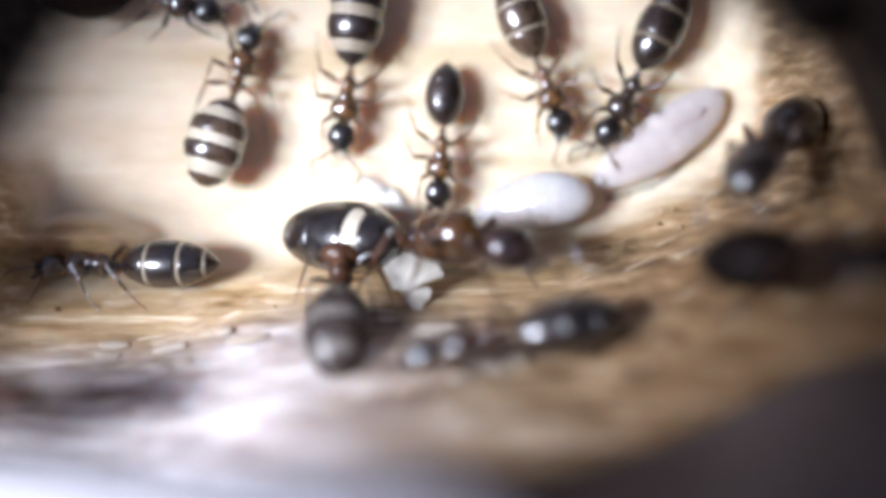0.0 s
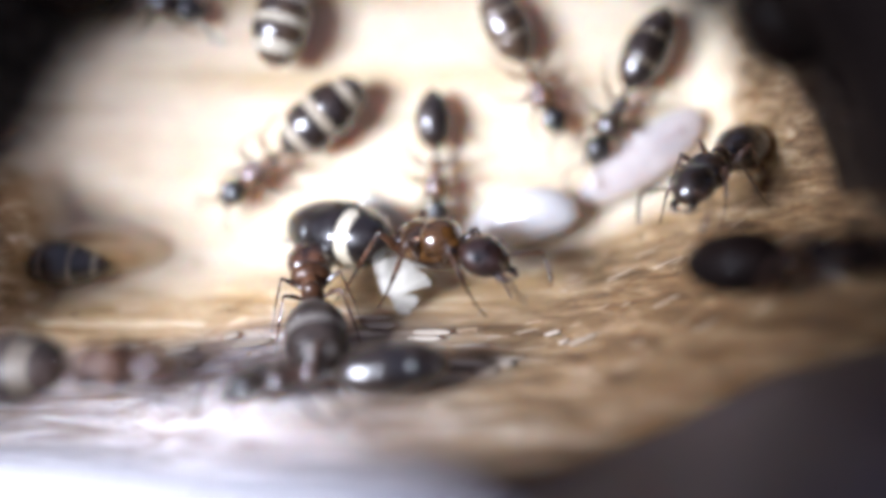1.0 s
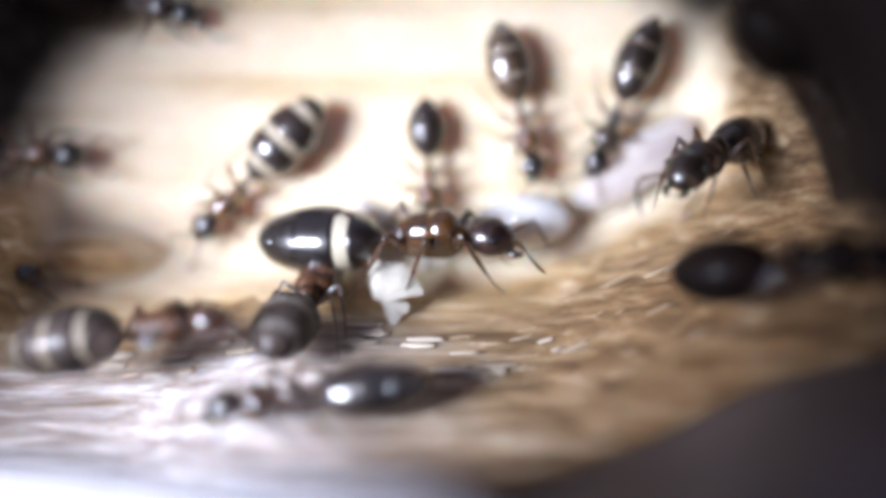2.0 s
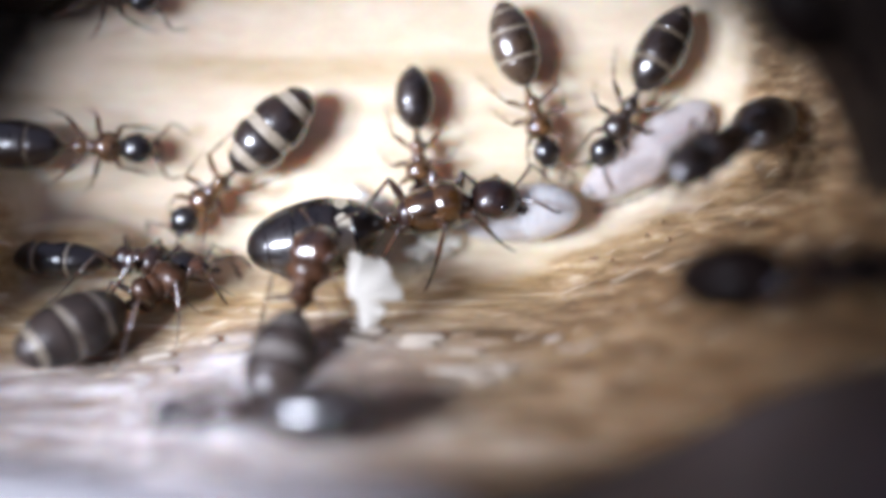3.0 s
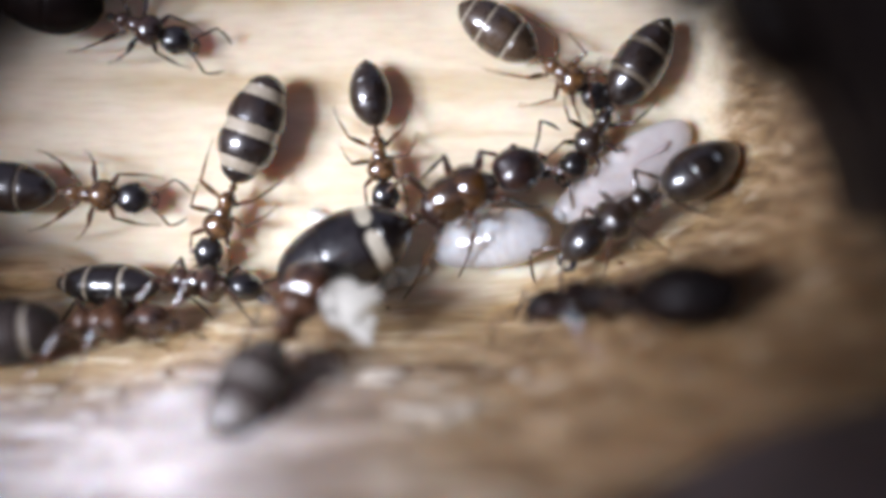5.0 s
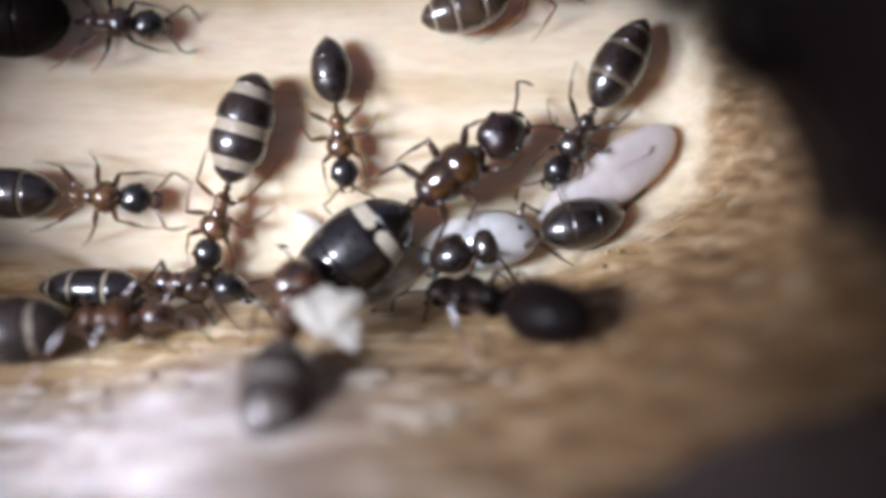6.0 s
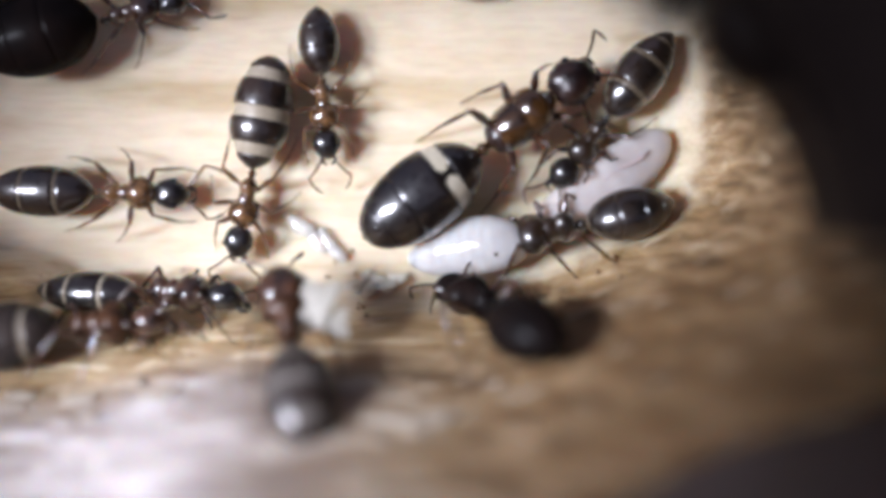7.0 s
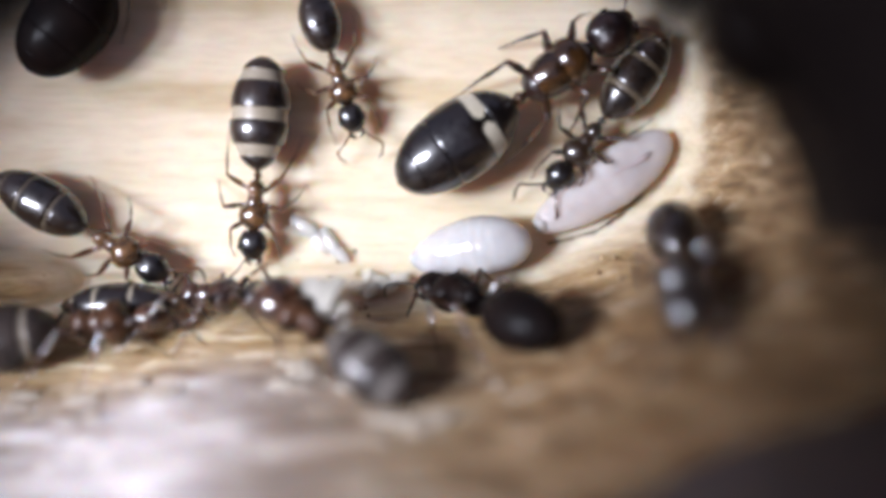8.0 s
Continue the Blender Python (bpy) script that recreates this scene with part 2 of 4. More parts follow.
LARVA = flesh("larva_skin", (0.48, 0.47, 0.455), (0.41, 0.40, 0.395), 0.12, 0.85)
LARVA.node_tree.nodes["Principled BSDF"].inputs["Transmission Weight"].default_value = 0.06
LARVA.node_tree.nodes["Principled BSDF"].inputs["IOR"].default_value = 1.3
LARVA_CLEAR = flesh("glassy_larva_skin", (0.56, 0.505, 0.475), (0.48, 0.43, 0.41), 0.14, 0.7)
LARVA_CLEAR.node_tree.nodes["Principled BSDF"].inputs["Transmission Weight"].default_value = 0.2
LARVA_CLEAR.node_tree.nodes["Principled BSDF"].inputs["IOR"].default_value = 1.3
GLASSY = flesh("clear_larva_skin", (0.80, 0.77, 0.70), (0.70, 0.67, 0.60), 0.14, 0.3)
GLASSY.node_tree.nodes["Principled BSDF"].inputs["Transmission Weight"].default_value = 0.45
GLASSY.node_tree.nodes["Principled BSDF"].inputs["IOR"].default_value = 1.3
GUT, _, _ = material("gut", (0.36, 0.29, 0.28), 0.5)
EGG = flesh("egg_shell", (0.66, 0.61, 0.50), (0.56, 0.50, 0.40), 0.2, 0.5)
HUSK = flesh("dry_husk", (0.58, 0.555, 0.49), (0.47, 0.445, 0.38), 0.6, 0.0)
HUSK.node_tree.nodes["Principled BSDF"].inputs["Coat Weight"].default_value = 0.0


def crumb_material(name, dark, light):
    m, tree, b = material(name, dark, 0.75)
    info = tree.nodes.new("ShaderNodeNewGeometry")
    tree.links.new(ramp(tree, info.outputs["Random Per Island"], (0.0, dark), (1.0, light)), b.inputs["Base Color"])
    return m


CRUMB = crumb_material("crumb", (0.09, 0.045, 0.02), (0.40, 0.28, 0.16))
FLAKE = crumb_material("flake", (0.30, 0.24, 0.175), (0.46, 0.40, 0.325))
FIBRE = crumb_material("fibre", (0.30, 0.215, 0.13), (0.56, 0.48, 0.365))


def plate_material():
    m, tree, b = material("dark_frame", (0.05, 0.04, 0.045), 0.6)
    tree.links.new(ramp(tree, noise_at(tree, 0.6), (0.3, (0.064, 0.048, 0.050)), (0.7, (0.092, 0.072, 0.074))), b.inputs["Base Color"])
    bump(tree, b, noise_at(tree, 7.0), 0.3, 0.00005)
    return m


def card_material():
    m, tree, b = material("white_card", (0.85, 0.84, 0.86), 0.7)
    tree.links.new(ramp(tree, noise_at(tree, 0.8), (0.3, (0.78, 0.77, 0.80)), (0.7, (0.88, 0.87, 0.88))), b.inputs["Base Color"])
    bump(tree, b, noise_at(tree, 10.0), 0.2, 0.00004)
    return m


def bark_material():
    m, tree, b = material("bark", (0.008, 0.006, 0.005), 0.85, Specular_IOR_Level=0.05)
    tree.links.new(ramp(tree, noise_at(tree, 1.2, detail=5), (0.3, (0.028, 0.022, 0.018)), (0.7, (0.090, 0.069, 0.053))), b.inputs["Base Color"])
    bump(tree, b, noise_at(tree, 3.0, detail=5), 0.6, 0.0002)
    return m


PLATE, CARD, BARK = plate_material(), card_material(), bark_material()


# ---- mesh helpers (all in millimetres) ----
def mesh_of(bm, name, mat, smooth=True):
    bmesh.ops.scale(bm, vec=(MM, MM, MM), verts=bm.verts)
    bmesh.ops.recalc_face_normals(bm, faces=bm.faces)
    me = bpy.data.meshes.new(name)
    bm.to_mesh(me)
    bm.free()
    me.materials.append(mat)
    if smooth:
        for p in me.polygons:
            p.use_smooth = True
    return me


def part(name, bm, mat, parent, label="", at=None, smooth=True):
    """Links a bmesh, or a mesh that is already made, as one mesh object under a thing or a part."""
    me = bm if isinstance(bm, bpy.types.Mesh) else mesh_of(bm, name, mat, smooth)
    ob = new(name, me)
    ob.parent = parent
    if at is not None:
        ob.matrix_basis = at
    return tagged(ob, label)


def lathe(profile, n=24, flat=1.0, lift=None):
    """Rings round the Y axis; profile rows of (y, radius); flat squashes it in z; lift(y) raises the axis."""
    bm = bmesh.new()
    rings = []
    for y, r in profile:
        z0 = lift(y) if lift else 0.0
        rings.append([bm.verts.new((r * math.cos(2 * math.pi * i / n), y, z0 + flat * r * math.sin(2 * math.pi * i / n))) for i in range(n)])
    for p, q in zip(rings, rings[1:]):
        for i in range(n):
            bm.faces.new((p[i], p[(i + 1) % n], q[(i + 1) % n], q[i]))
    bm.faces.new(rings[0])
    bm.faces.new(rings[-1])
    return bm


def tube(points, radii, n=8, bm=None):
    bm = bm or bmesh.new()
    pts = [Vector(p) for p in points]
    rings = []
    for k, p in enumerate(pts):
        d = (pts[min(k + 1, len(pts) - 1)] - pts[max(k - 1, 0)]).normalized()
        s = d.cross(Vector((0.13, 0.21, 0.97))).normalized()
        u = s.cross(d)
        rings.append([bm.verts.new(p + radii[k] * (s * math.cos(2 * math.pi * i / n) + u * math.sin(2 * math.pi * i / n))) for i in range(n)])
    for p, q in zip(rings, rings[1:]):
        for i in range(n):
            bm.faces.new((p[i], p[(i + 1) % n], q[(i + 1) % n], q[i]))
    bm.faces.new(rings[0])
    bm.faces.new(rings[-1])
    return bm


def ball(rx, ry, rz, at=(0, 0, 0), n=16):
    bm = bmesh.new()
    bmesh.ops.create_uvsphere(bm, u_segments=n, v_segments=max(6, n // 2 + 2), radius=1)
    for v in bm.verts:
        v.co = Vector((v.co.x * rx + at[0], v.co.y * ry + at[1], v.co.z * rz + at[2]))
    return bm


# ---- the nest: one carved block of wood, a dark frame, a white card, the table ----


def nest_block():
    a0, a1, b0, b1, na, nb = -24.0, 22.0, -14.0, 15.0, 400, 380
    av = [a0 + (a1 - a0) * i / na for i in range(na + 1)]
    bv = [b0 + (b1 - b0) * j / nb for j in range(nb + 1)]
    verts, faces = [], []
    for b in bv:
        for a in av:
            c = nest_height(a, b)
            rough = min(1.0, max(0.0, (c - 0.3) / 1.2))
            fib = noise.fractal(Vector((a * 0.35, b * 2.6, c * 0.7)), 0.8, 2.1, 4)
            lump = noise.noise(Vector((a * 0.5, b * 0.9, 3.0)))
            tool = noise.noise(Vector((a * 0.22, b * 1.7, 9.0)))
            c += rough * (0.12 * fib + 0.13 * lump) + (1 - rough) * (0.035 * tool + 0.012 * fib)
            verts.append((a * MM, b * MM, c * MM))
    w = na + 1
    for j in range(nb):
        for i in range(na):
            k = j * w + i
            faces.append((k, k + 1, k + w + 1, k + w))
    # skirts and a flat base
    border = list(range(w)) + [j * w + na for j in range(1, nb + 1)] + [nb * w + i for i in range(na - 1, -1, -1)] + [j * w for j in range(nb - 1, 0, -1)]
    inv = NEST.inverted()
    low = []
    for k in border:
        p = NEST @ Vector(verts[k])
        p.z = 0.0
        low.append(len(verts))
        verts.append(tuple(inv @ p))
    for i in range(len(border)):
        j = (i + 1) % len(border)
        faces.append((border[j], border[i], low[i], low[j]))
    faces.append(low)
    me = bpy.data.meshes.new("nest_wood")
    me.from_pydata(verts, [], faces)
    me.update()
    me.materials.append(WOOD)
    for p in me.polygons:
        p.use_smooth = len(p.vertices) == 4
    ob = new("nest_wood", me)
    ob.matrix_world = NEST
    return tagged(ob, "pale carved wood with a hollow chamber and a torn brown ledge", "wood", kind="structure")


def slab(name, outline, c0, c1, mat, seg=3, radius=0.4):
    bm = bmesh.new()
    base = [bm.verts.new((a, b, c0)) for a, b in outline]
    f = bm.faces.new(base)
    up = bmesh.ops.extrude_face_region(bm, geom=[f])
    for v in up["geom"]:
        if isinstance(v, bmesh.types.BMVert):
            v.co.z = c1
    bmesh.ops.bevel(bm, geom=list(bm.edges), offset=radius, segments=seg, affect="EDGES", profile=0.5)
    ob = new(name, mesh_of(bm, name, mat))
    ob.matrix_world = NEST
    return ob


nest_block()
tagged(slab("frame_plate", [(13.75, -1.53), (7.22, -3.2), (5.82, -3.92), (4.75, -4.45), (3.67, -4.9), (2.36, -5.38), (0.90, -5.8), (-13.99, -4.64), (-14.08, -14.69), (13.67, -14.82)], 7.8, 15.6, PLATE), "dark grey smooth frame plate standing on the rim of the wood", "frame", kind="structure")
tagged(slab("white_card", [(-13.64, -3.51), (-5.38, -3.53), (-1.90, -3.59), (-0.09, -3.81), (1.11, -4.54), (1.27, -13.73), (-13.73, -13.65)], 15.62, 15.85, CARD, 2, 0.08), "white card lying on the dark frame plate", "card", kind="structure")


def bark_lip():
    """A thick overhanging lip of bark beside the opening, rough and nearly black."""
    n, rings = 60, ((9.6, 7.0), (9.7, 9.6), (8.9, 11.4), (7.8, 12.8), (7.15, 13.8), (7.05, 14.5), (7.6, 15.2), (9.0, 15.6), (17.0, 15.4), (17.0, 7.0))
    bm = bmesh.new()
    rows = []
    for r, c in rings:
        row = []
        for i in range(n + 1):
            t = radians(12 + 60 * i / n)
            u = max(0.0, i / n - 0.4) / 0.6
            out = r + 1.3 * u * u * (3 - 2 * u) if r < 10 else r
            at = Vector((math.cos(t) * out, -1 + math.sin(t) * out, c))
            wob = noise.fractal(at * 0.45, 0.9, 2.0, 4) if c > 7.0 else 0.0
            row.append(bm.verts.new((at.x + math.cos(t) * 0.4 * wob, at.y + math.sin(t) * 0.4 * wob, at.z + 0.25 * wob)))
        rows.append(row)
    for p, q in zip(rows, rows[1:] + rows[:1]):
        for i in range(n):
            bm.faces.new((p[i], p[i + 1], q[i + 1], q[i]))
    for k in (0, n):
        bm.faces.new([row[k] for row in rows])
    ob = new("bark_lip", mesh_of(bm, "bark_lip", BARK))
    ob.matrix_world = NEST
    return tagged(ob, "rough blackish bark lip standing beside the opening", "bark", kind="structure")


bark_lip()


def table():
    bm = bmesh.new()
    bmesh.ops.create_grid(bm, x_segments=4, y_segments=4, size=300)
    top = mesh_of(bm, "table_top", PLATE, False)
    ob = new("table_top", top)
    ob.location.z = -0.0002
    return tagged(ob, "dark table top under the wood", "table", kind="structure")


table()


# ---- ants ----
def gaster_radius(u, gw, tip):
    """Radius along the abdomen, u from its front (0) to its end (1); tip: 0.5 is round, more is pointed."""
    if u < 0.46:
        w = (0.46 - u) / 0.46
        return 0.5 * gw * max(0.0, 1 - w ** 2.1) ** 0.62
    w = (u - 0.46) / 0.54
    return 0.5 * gw * max(0.0, 1 - w ** 2.1) ** tip


def gaster_core(gl, gw, flat, tip, core):
    rows = [(-gl * u, max(0.02, gaster_radius(u, gw * core, tip))) for u in [i / 28 for i in range(29)]]
    rows[0] = (0.0, 0.05)
    return lathe(rows, 28, flat)


def tergite(gl, gw, u0, u1, flat, tip, puff=0.008):
    """One hard ring of the abdomen: a shell that stands a little proud, with a rolled rear lip."""
    n = 9
    rows = [(-gl * u0, max(0.03, gaster_radius(u0, gw, tip) * 0.95))]
    for i in range(n + 1):
        u = u0 + (u1 - u0) * i / n
        rows.append((-gl * u, max(0.03, gaster_radius(u, gw, tip) * (1.005 + puff * math.sin(math.pi * (0.10 + 0.86 * i / n))))))
    rows.append((-gl * (u1 + 0.004), max(0.02, gaster_radius(min(1.0, u1), gw, tip) * 0.95)))
    return lathe(rows, 28, flat)


def band_lobe(gl, gw, u0, u1, flat, tip):
    """A dark saddle over the back that breaks the pale band in two."""
    bm = bmesh.new()
    rows = []
    for i in range(8):
        u = u0 + (u1 - u0) * i / 7
        wide = 0.15 + 0.09 * math.cos(2 * math.pi * i / 7)
        r = gaster_radius(u, gw, tip) * 1.004
        rows.append([bm.verts.new((r * math.sin(t * wide), -gl * u, flat * r * math.cos(t * wide))) for t in (-1, -0.6, -0.2, 0.2, 0.6, 1)])
    for p, q in zip(rows, rows[1:]):
        for i in range(5):
            bm.faces.new((p[i], p[i + 1], q[i + 1], q[i]))
    bmesh.ops.solidify(bm, geom=list(bm.faces), thickness=0.03)
    return bm


LEGS = (  # hip, knee, ankle, foot for the right side: front, middle, hind
    ((0.20, 1.28, -0.10), (0.72, 1.72, 0.30), (0.86, 2.42, -0.45), (0.78, 2.90, -0.90)),
    ((0.22, 0.85, -0.12), (1.02, 1.02, 0.36), (1.42, 0.42, -0.45), (1.62, -0.05, -0.90)),
    ((0.20, 0.45, -0.12), (0.96, -0.02, 0.42), (1.28, -0.98, -0.40), (1.42, -1.70, -0.90)))
shared = {}


def leg_meshes(i, side, s, reach, mat):
    """One leg, from its hip at the origin, in three pieces: a stout thigh, a thinner shin, a thread-like foot with a claw."""
    key = ("leg", i, side, s, reach, mat.name)
    if key not in shared:
        hip, knee, ankle, foot = (Vector((p[0] * side, p[1], p[2])) * s for p in LEGS[i])
        knee, ankle, foot = (Vector((p.x * reach, p.y * reach, p.z)) for p in (knee - hip, ankle - hip, foot - hip))
        coxa = knee * 0.16 + Vector((0, 0, -0.10 * s))
        mid = coxa.lerp(knee, 0.5) + Vector((0, 0, 0.05 * s))
        toe = foot + (foot - ankle) * 0.18 + Vector((0, 0, 0.03 * s))
        bend = ankle.lerp(foot, 0.5) + Vector((0, 0, -0.04 * s))
        thigh = ([Vector(), coxa * 0.6, coxa, mid, knee.lerp(mid, 0.15), knee], [0.10, 0.11, 0.07, 0.10, 0.066, 0.046])
        shin = ([knee.lerp(mid, 0.06), knee, knee.lerp(ankle, 0.12), knee.lerp(ankle, 0.6), ankle], [0.036, 0.05, 0.040, 0.056, 0.036])
        sole = ([ankle.lerp(knee, 0.04), ankle, bend, foot, toe], [0.026, 0.030, 0.023, 0.020, 0.012])
        shared[key] = [mesh_of(tube(pts, [r * s * 0.85 for r in rad], 8), name, mat) for name, (pts, rad) in (("leg", thigh), ("tibia", shin), ("tarsus", sole))]
    return shared[key]


def antenna_mesh(side, s, mat):
    key = ("antenna", side, s, mat.name)
    if key not in shared:
        pts = [(0, 0, 0), (0.10, 0.10, 0.05), (0.32, 0.34, 0.14), (0.55, 0.52, 0.16), (0.58, 0.58, 0.12), (0.55, 0.76, -0.04), (0.46, 0.96, -0.22), (0.36, 1.10, -0.36)]
        rad = [0.03, 0.032, 0.036, 0.04, 0.03, 0.036, 0.042, 0.02]
        shared[key] = mesh_of(tube([(p[0] * side * s, p[1] * s, p[2] * s) for p in pts], [r * s for r in rad], 8), "antenna", mat)
    return shared[key]


def head_mesh(s, wide, mat):
    bm = bmesh.new()
    bmesh.ops.create_uvsphere(bm, u_segments=24, v_segments=16, radius=1)
    for v in bm.verts:
        x, y, z = v.co
        taper = 1.0 - 0.16 * max(0.0, y) - 0.05 * max(0.0, -y)
        notch = 0.10 * math.exp(-(x / 0.35) ** 2) * max(0.0, -y)
        v.co = Vector((x * 0.43 * wide * taper, y * 0.50 + notch, z * 0.36 * (1 - 0.12 * max(0.0, y)))) * s
    return mesh_of(bm, "head", mat)


def mandible(s, side):
    pts = [(0.16 * side, 0.40, -0.10), (0.21 * side, 0.52, -0.12), (0.13 * side, 0.63, -0.13), (0.02 * side, 0.66, -0.13)]
    return tube([tuple(c * s for c in p) for p in pts], [0.07 * s, 0.075 * s, 0.05 * s, 0.015 * s], 8)


def make_ant(gl, gw, s, bands, coat, label, tip=0.72, queen=False, big=1.0, reach=0.76, puff=0.008, stout=1.15):
    """An ant on an Empty at the ground under its waist, head towards +Y. gl, gw: abdomen; s: size of the rest; bands: its dark rings."""
    body, head_mat, leg_mat, skin, ring = coat
    ant = new("queen_ant" if queen else "ant")
    flat = 0.9
    zg = max(0.85 * s, gw * 0.45 + 0.25)
    zb = 0.9 * s
    gaster = part("gaster", gaster_core(gl, gw, flat, tip, 0.982 - 0.4 * puff), skin, ant, at=pose(0, -0.1 * MM, zg * MM))
    for u0, u1 in bands:
        part("tergite", tergite(gl, gw, u0, u1, flat, tip, puff), ring, gaster)
    if queen:
        part("tergite_lobe", band_lobe(gl, gw, 0.22, 0.345, flat, tip), ring, gaster)
    part("petiole", lathe([(-0.14 * s, 0.05 * s), (-0.07 * s, 0.08 * s), (-0.02 * s, 0.12 * s), (0.03 * s, 0.13 * s), (0.08 * s, 0.10 * s), (0.14 * s, 0.07 * s), (0.24 * s, 0.05 * s)], 14, 1.45), body, ant, at=pose(0, 0, (zb - 0.06 * s) * MM))
    back = [(0.14, 0.06), (0.20, 0.13), (0.32, 0.18), (0.50, 0.20), (0.66, 0.18), (0.78, 0.18), (0.90, 0.22), (1.04, 0.29), (1.20, 0.32), (1.36, 0.26), (1.48, 0.17), (1.56, 0.11), (1.60, 0.08)]
    if queen:
        back = [(0.14, 0.08), (0.22, 0.24), (0.36, 0.31), (0.55, 0.40), (0.80, 0.42), (1.05, 0.42), (1.25, 0.38), (1.40, 0.29), (1.50, 0.19), (1.58, 0.10)]
    if queen:
        part("scutum", lathe([(y * s, r * s) for y, r in ((0.74, 0.05), (0.78, 0.24), (0.90, 0.40), (1.08, 0.455), (1.26, 0.41), (1.39, 0.27), (1.46, 0.06))], 22, 0.95), body, ant, "amber-brown domed back plate", pose(0, 0, (zb + 0.16 * s) * MM))
        part("scutellum", lathe([(y * s, r * s) for y, r in ((0.44, 0.04), (0.48, 0.17), (0.58, 0.26), (0.68, 0.24), (0.75, 0.06))], 18, 0.9), body, ant, at=pose(0, 0, (zb + 0.26 * s) * MM))
        for side in (-1, 1):
            part("wing_scar", ball(0.05 * s, 0.10 * s, 0.04 * s, (0.33 * side * s, 0.86 * s, 0.28 * s), 10), LEG, ant, "pale wing stump", pose(0, 0, zb * MM))
    part("thorax", lathe([(y * s, r * s * (1.0 if queen else stout)) for y, r in back], 22, 1.12, lambda y: 0.06 * s * math.sin(2.2 * y / s)), body, ant, at=pose(0, 0, zb * MM))
    thorax = [o for o in ant.children if o.name.startswith("thorax")][0]
    if not queen:
        part("pronotum", ball(0.40 * s * stout, 0.40 * s, 0.33 * s * stout, (0, 1.19 * s, 0.05 * s), 22), body, thorax)
        part("mesonotum", ball(0.21 * s * stout, 0.36 * s, 0.25 * s * stout, (0, 0.80 * s, 0.05 * s), 18), body, thorax)
        part("propodeum", ball(0.22 * s * stout, 0.30 * s, 0.30 * s * stout, (0, 0.42 * s, 0.03 * s), 18), body, thorax)
    else:
        part("propodeum", ball(0.32 * s, 0.22 * s, 0.36 * s, (0, 0.36 * s, 0.02 * s), 18), head_mat, thorax)
    head = part("head", head_mesh(s * big, 1.0, head_mat), head_mat, ant, at=pose(0, 2.0 * s * MM, zb * MM, -18))
    for side in (-1, 1):
        part("eye", ball(0.06 * s, 0.09 * s, 0.09 * s, (0.37 * side * s * big, 0.05 * s, 0.13 * s * big), 10), EYE, head)
        part("mandible", mandible(s * big, side), head_mat, head)
        part("antenna", antenna_mesh(side, 1.15 if queen else s, leg_mat), leg_mat, head, at=pose(0.13 * side * s * big * MM, 0.36 * s * big * MM, 0.14 * s * big * MM))
        for i in range(3):
            hip = Vector((LEGS[i][0][0] * side, LEGS[i][0][1], LEGS[i][0][2])) * s * MM
            thigh, shin, sole = leg_meshes(i, side, s, reach, leg_mat)
            leg = part("leg", thigh, leg_mat, ant, at=Matrix.Translation(hip + Vector((0, 0, zb * MM))))
            part("tibia", shin, leg_mat, leg)
            part("tarsus", sole, leg_mat, leg)
    return tagged(ant, label, "ant", "colony of ants")


BROAD = ((0.0, 0.23), (0.285, 0.53), (0.585, 0.82), (0.875, 1.0))
STRIPES = ((0.0, 0.115), (0.215, 0.425), (0.535, 0.77), (0.875, 0.99))
FINE = ((0.01, 0.30), (0.335, 0.62), (0.655, 0.85), (0.88, 0.995))
PLAIN = ((0.0, 0.37), (0.355, 0.67), (0.655, 0.87), (0.855, 1.0))
RED_COAT = (RUSSET, BLACK, LEG, PALE_SKIN, UMBER)
MID_COAT = (RUSSET, BLACK, LEG, DARK_SKIN, UMBER)
FRONT_COAT = (RUDDY, CHESTNUT, LEG_DARK, SHADED_SKIN, VEILED)

queen = make_ant(3.85, 2.15, 1.5, ((0.0, 0.225), (0.33, 0.635), (0.615, 0.845), (0.825, 1.0)), (AMBER, RIND, LEG_DARK, CREAM_SKIN, BLACK),
                 "large glossy black queen ant with amber thorax and pale band", 0.5, True, 1.0, 0.56)
ant_a = make_ant(1.9, 1.15, 0.9, PLAIN, MID_COAT, "small worker ant with plain black pointed abdomen and russet thorax")
ant_b = make_ant(3.1, 1.6, 0.95, STRIPES, RED_COAT, "well-fed worker ant with swollen black and cream striped abdomen", 0.45, puff=0.055)
ant_c = make_ant(2.6, 1.7, 0.9, ((0.02, 0.13), (0.26, 0.43), (0.55, 0.73), (0.88, 0.99)), (RUSSET, BLACK, LEG, CREAM_SKIN, TAWNY), "well-fed striped worker ant walking up the pale wood", 0.5, puff=0.04)
ant_d = make_ant(2.55, 1.35, 0.92, FINE, (RUSSET, BLACK, LEG, PALE_SKIN, TAWNY), "russet worker ant with thin pale rings on its dark abdomen", 0.6)
ant_e = make_ant(2.8, 1.4, 0.95, ((0.01, 0.27), (0.325, 0.60), (0.655, 0.84), (0.88, 0.995)), (UMBER, BLACK, LEG_DARK, DARK_SKIN, UMBER), "dark worker ant with thin rings tending the long larva")
ant_f = make_ant(2.7, 1.6, 0.88, STRIPES, FRONT_COAT, "striped brown worker ant carrying a torn white husk", 0.52, False, 1.75, 0.85, 0.03, 1.65)
ant_g = make_ant(2.8, 1.5, 0.95, FINE, (BROWN, BLACK, LEG_DARK, PALE_SKIN, UMBER), "dark worker ant with pale rings walking along the ledge")
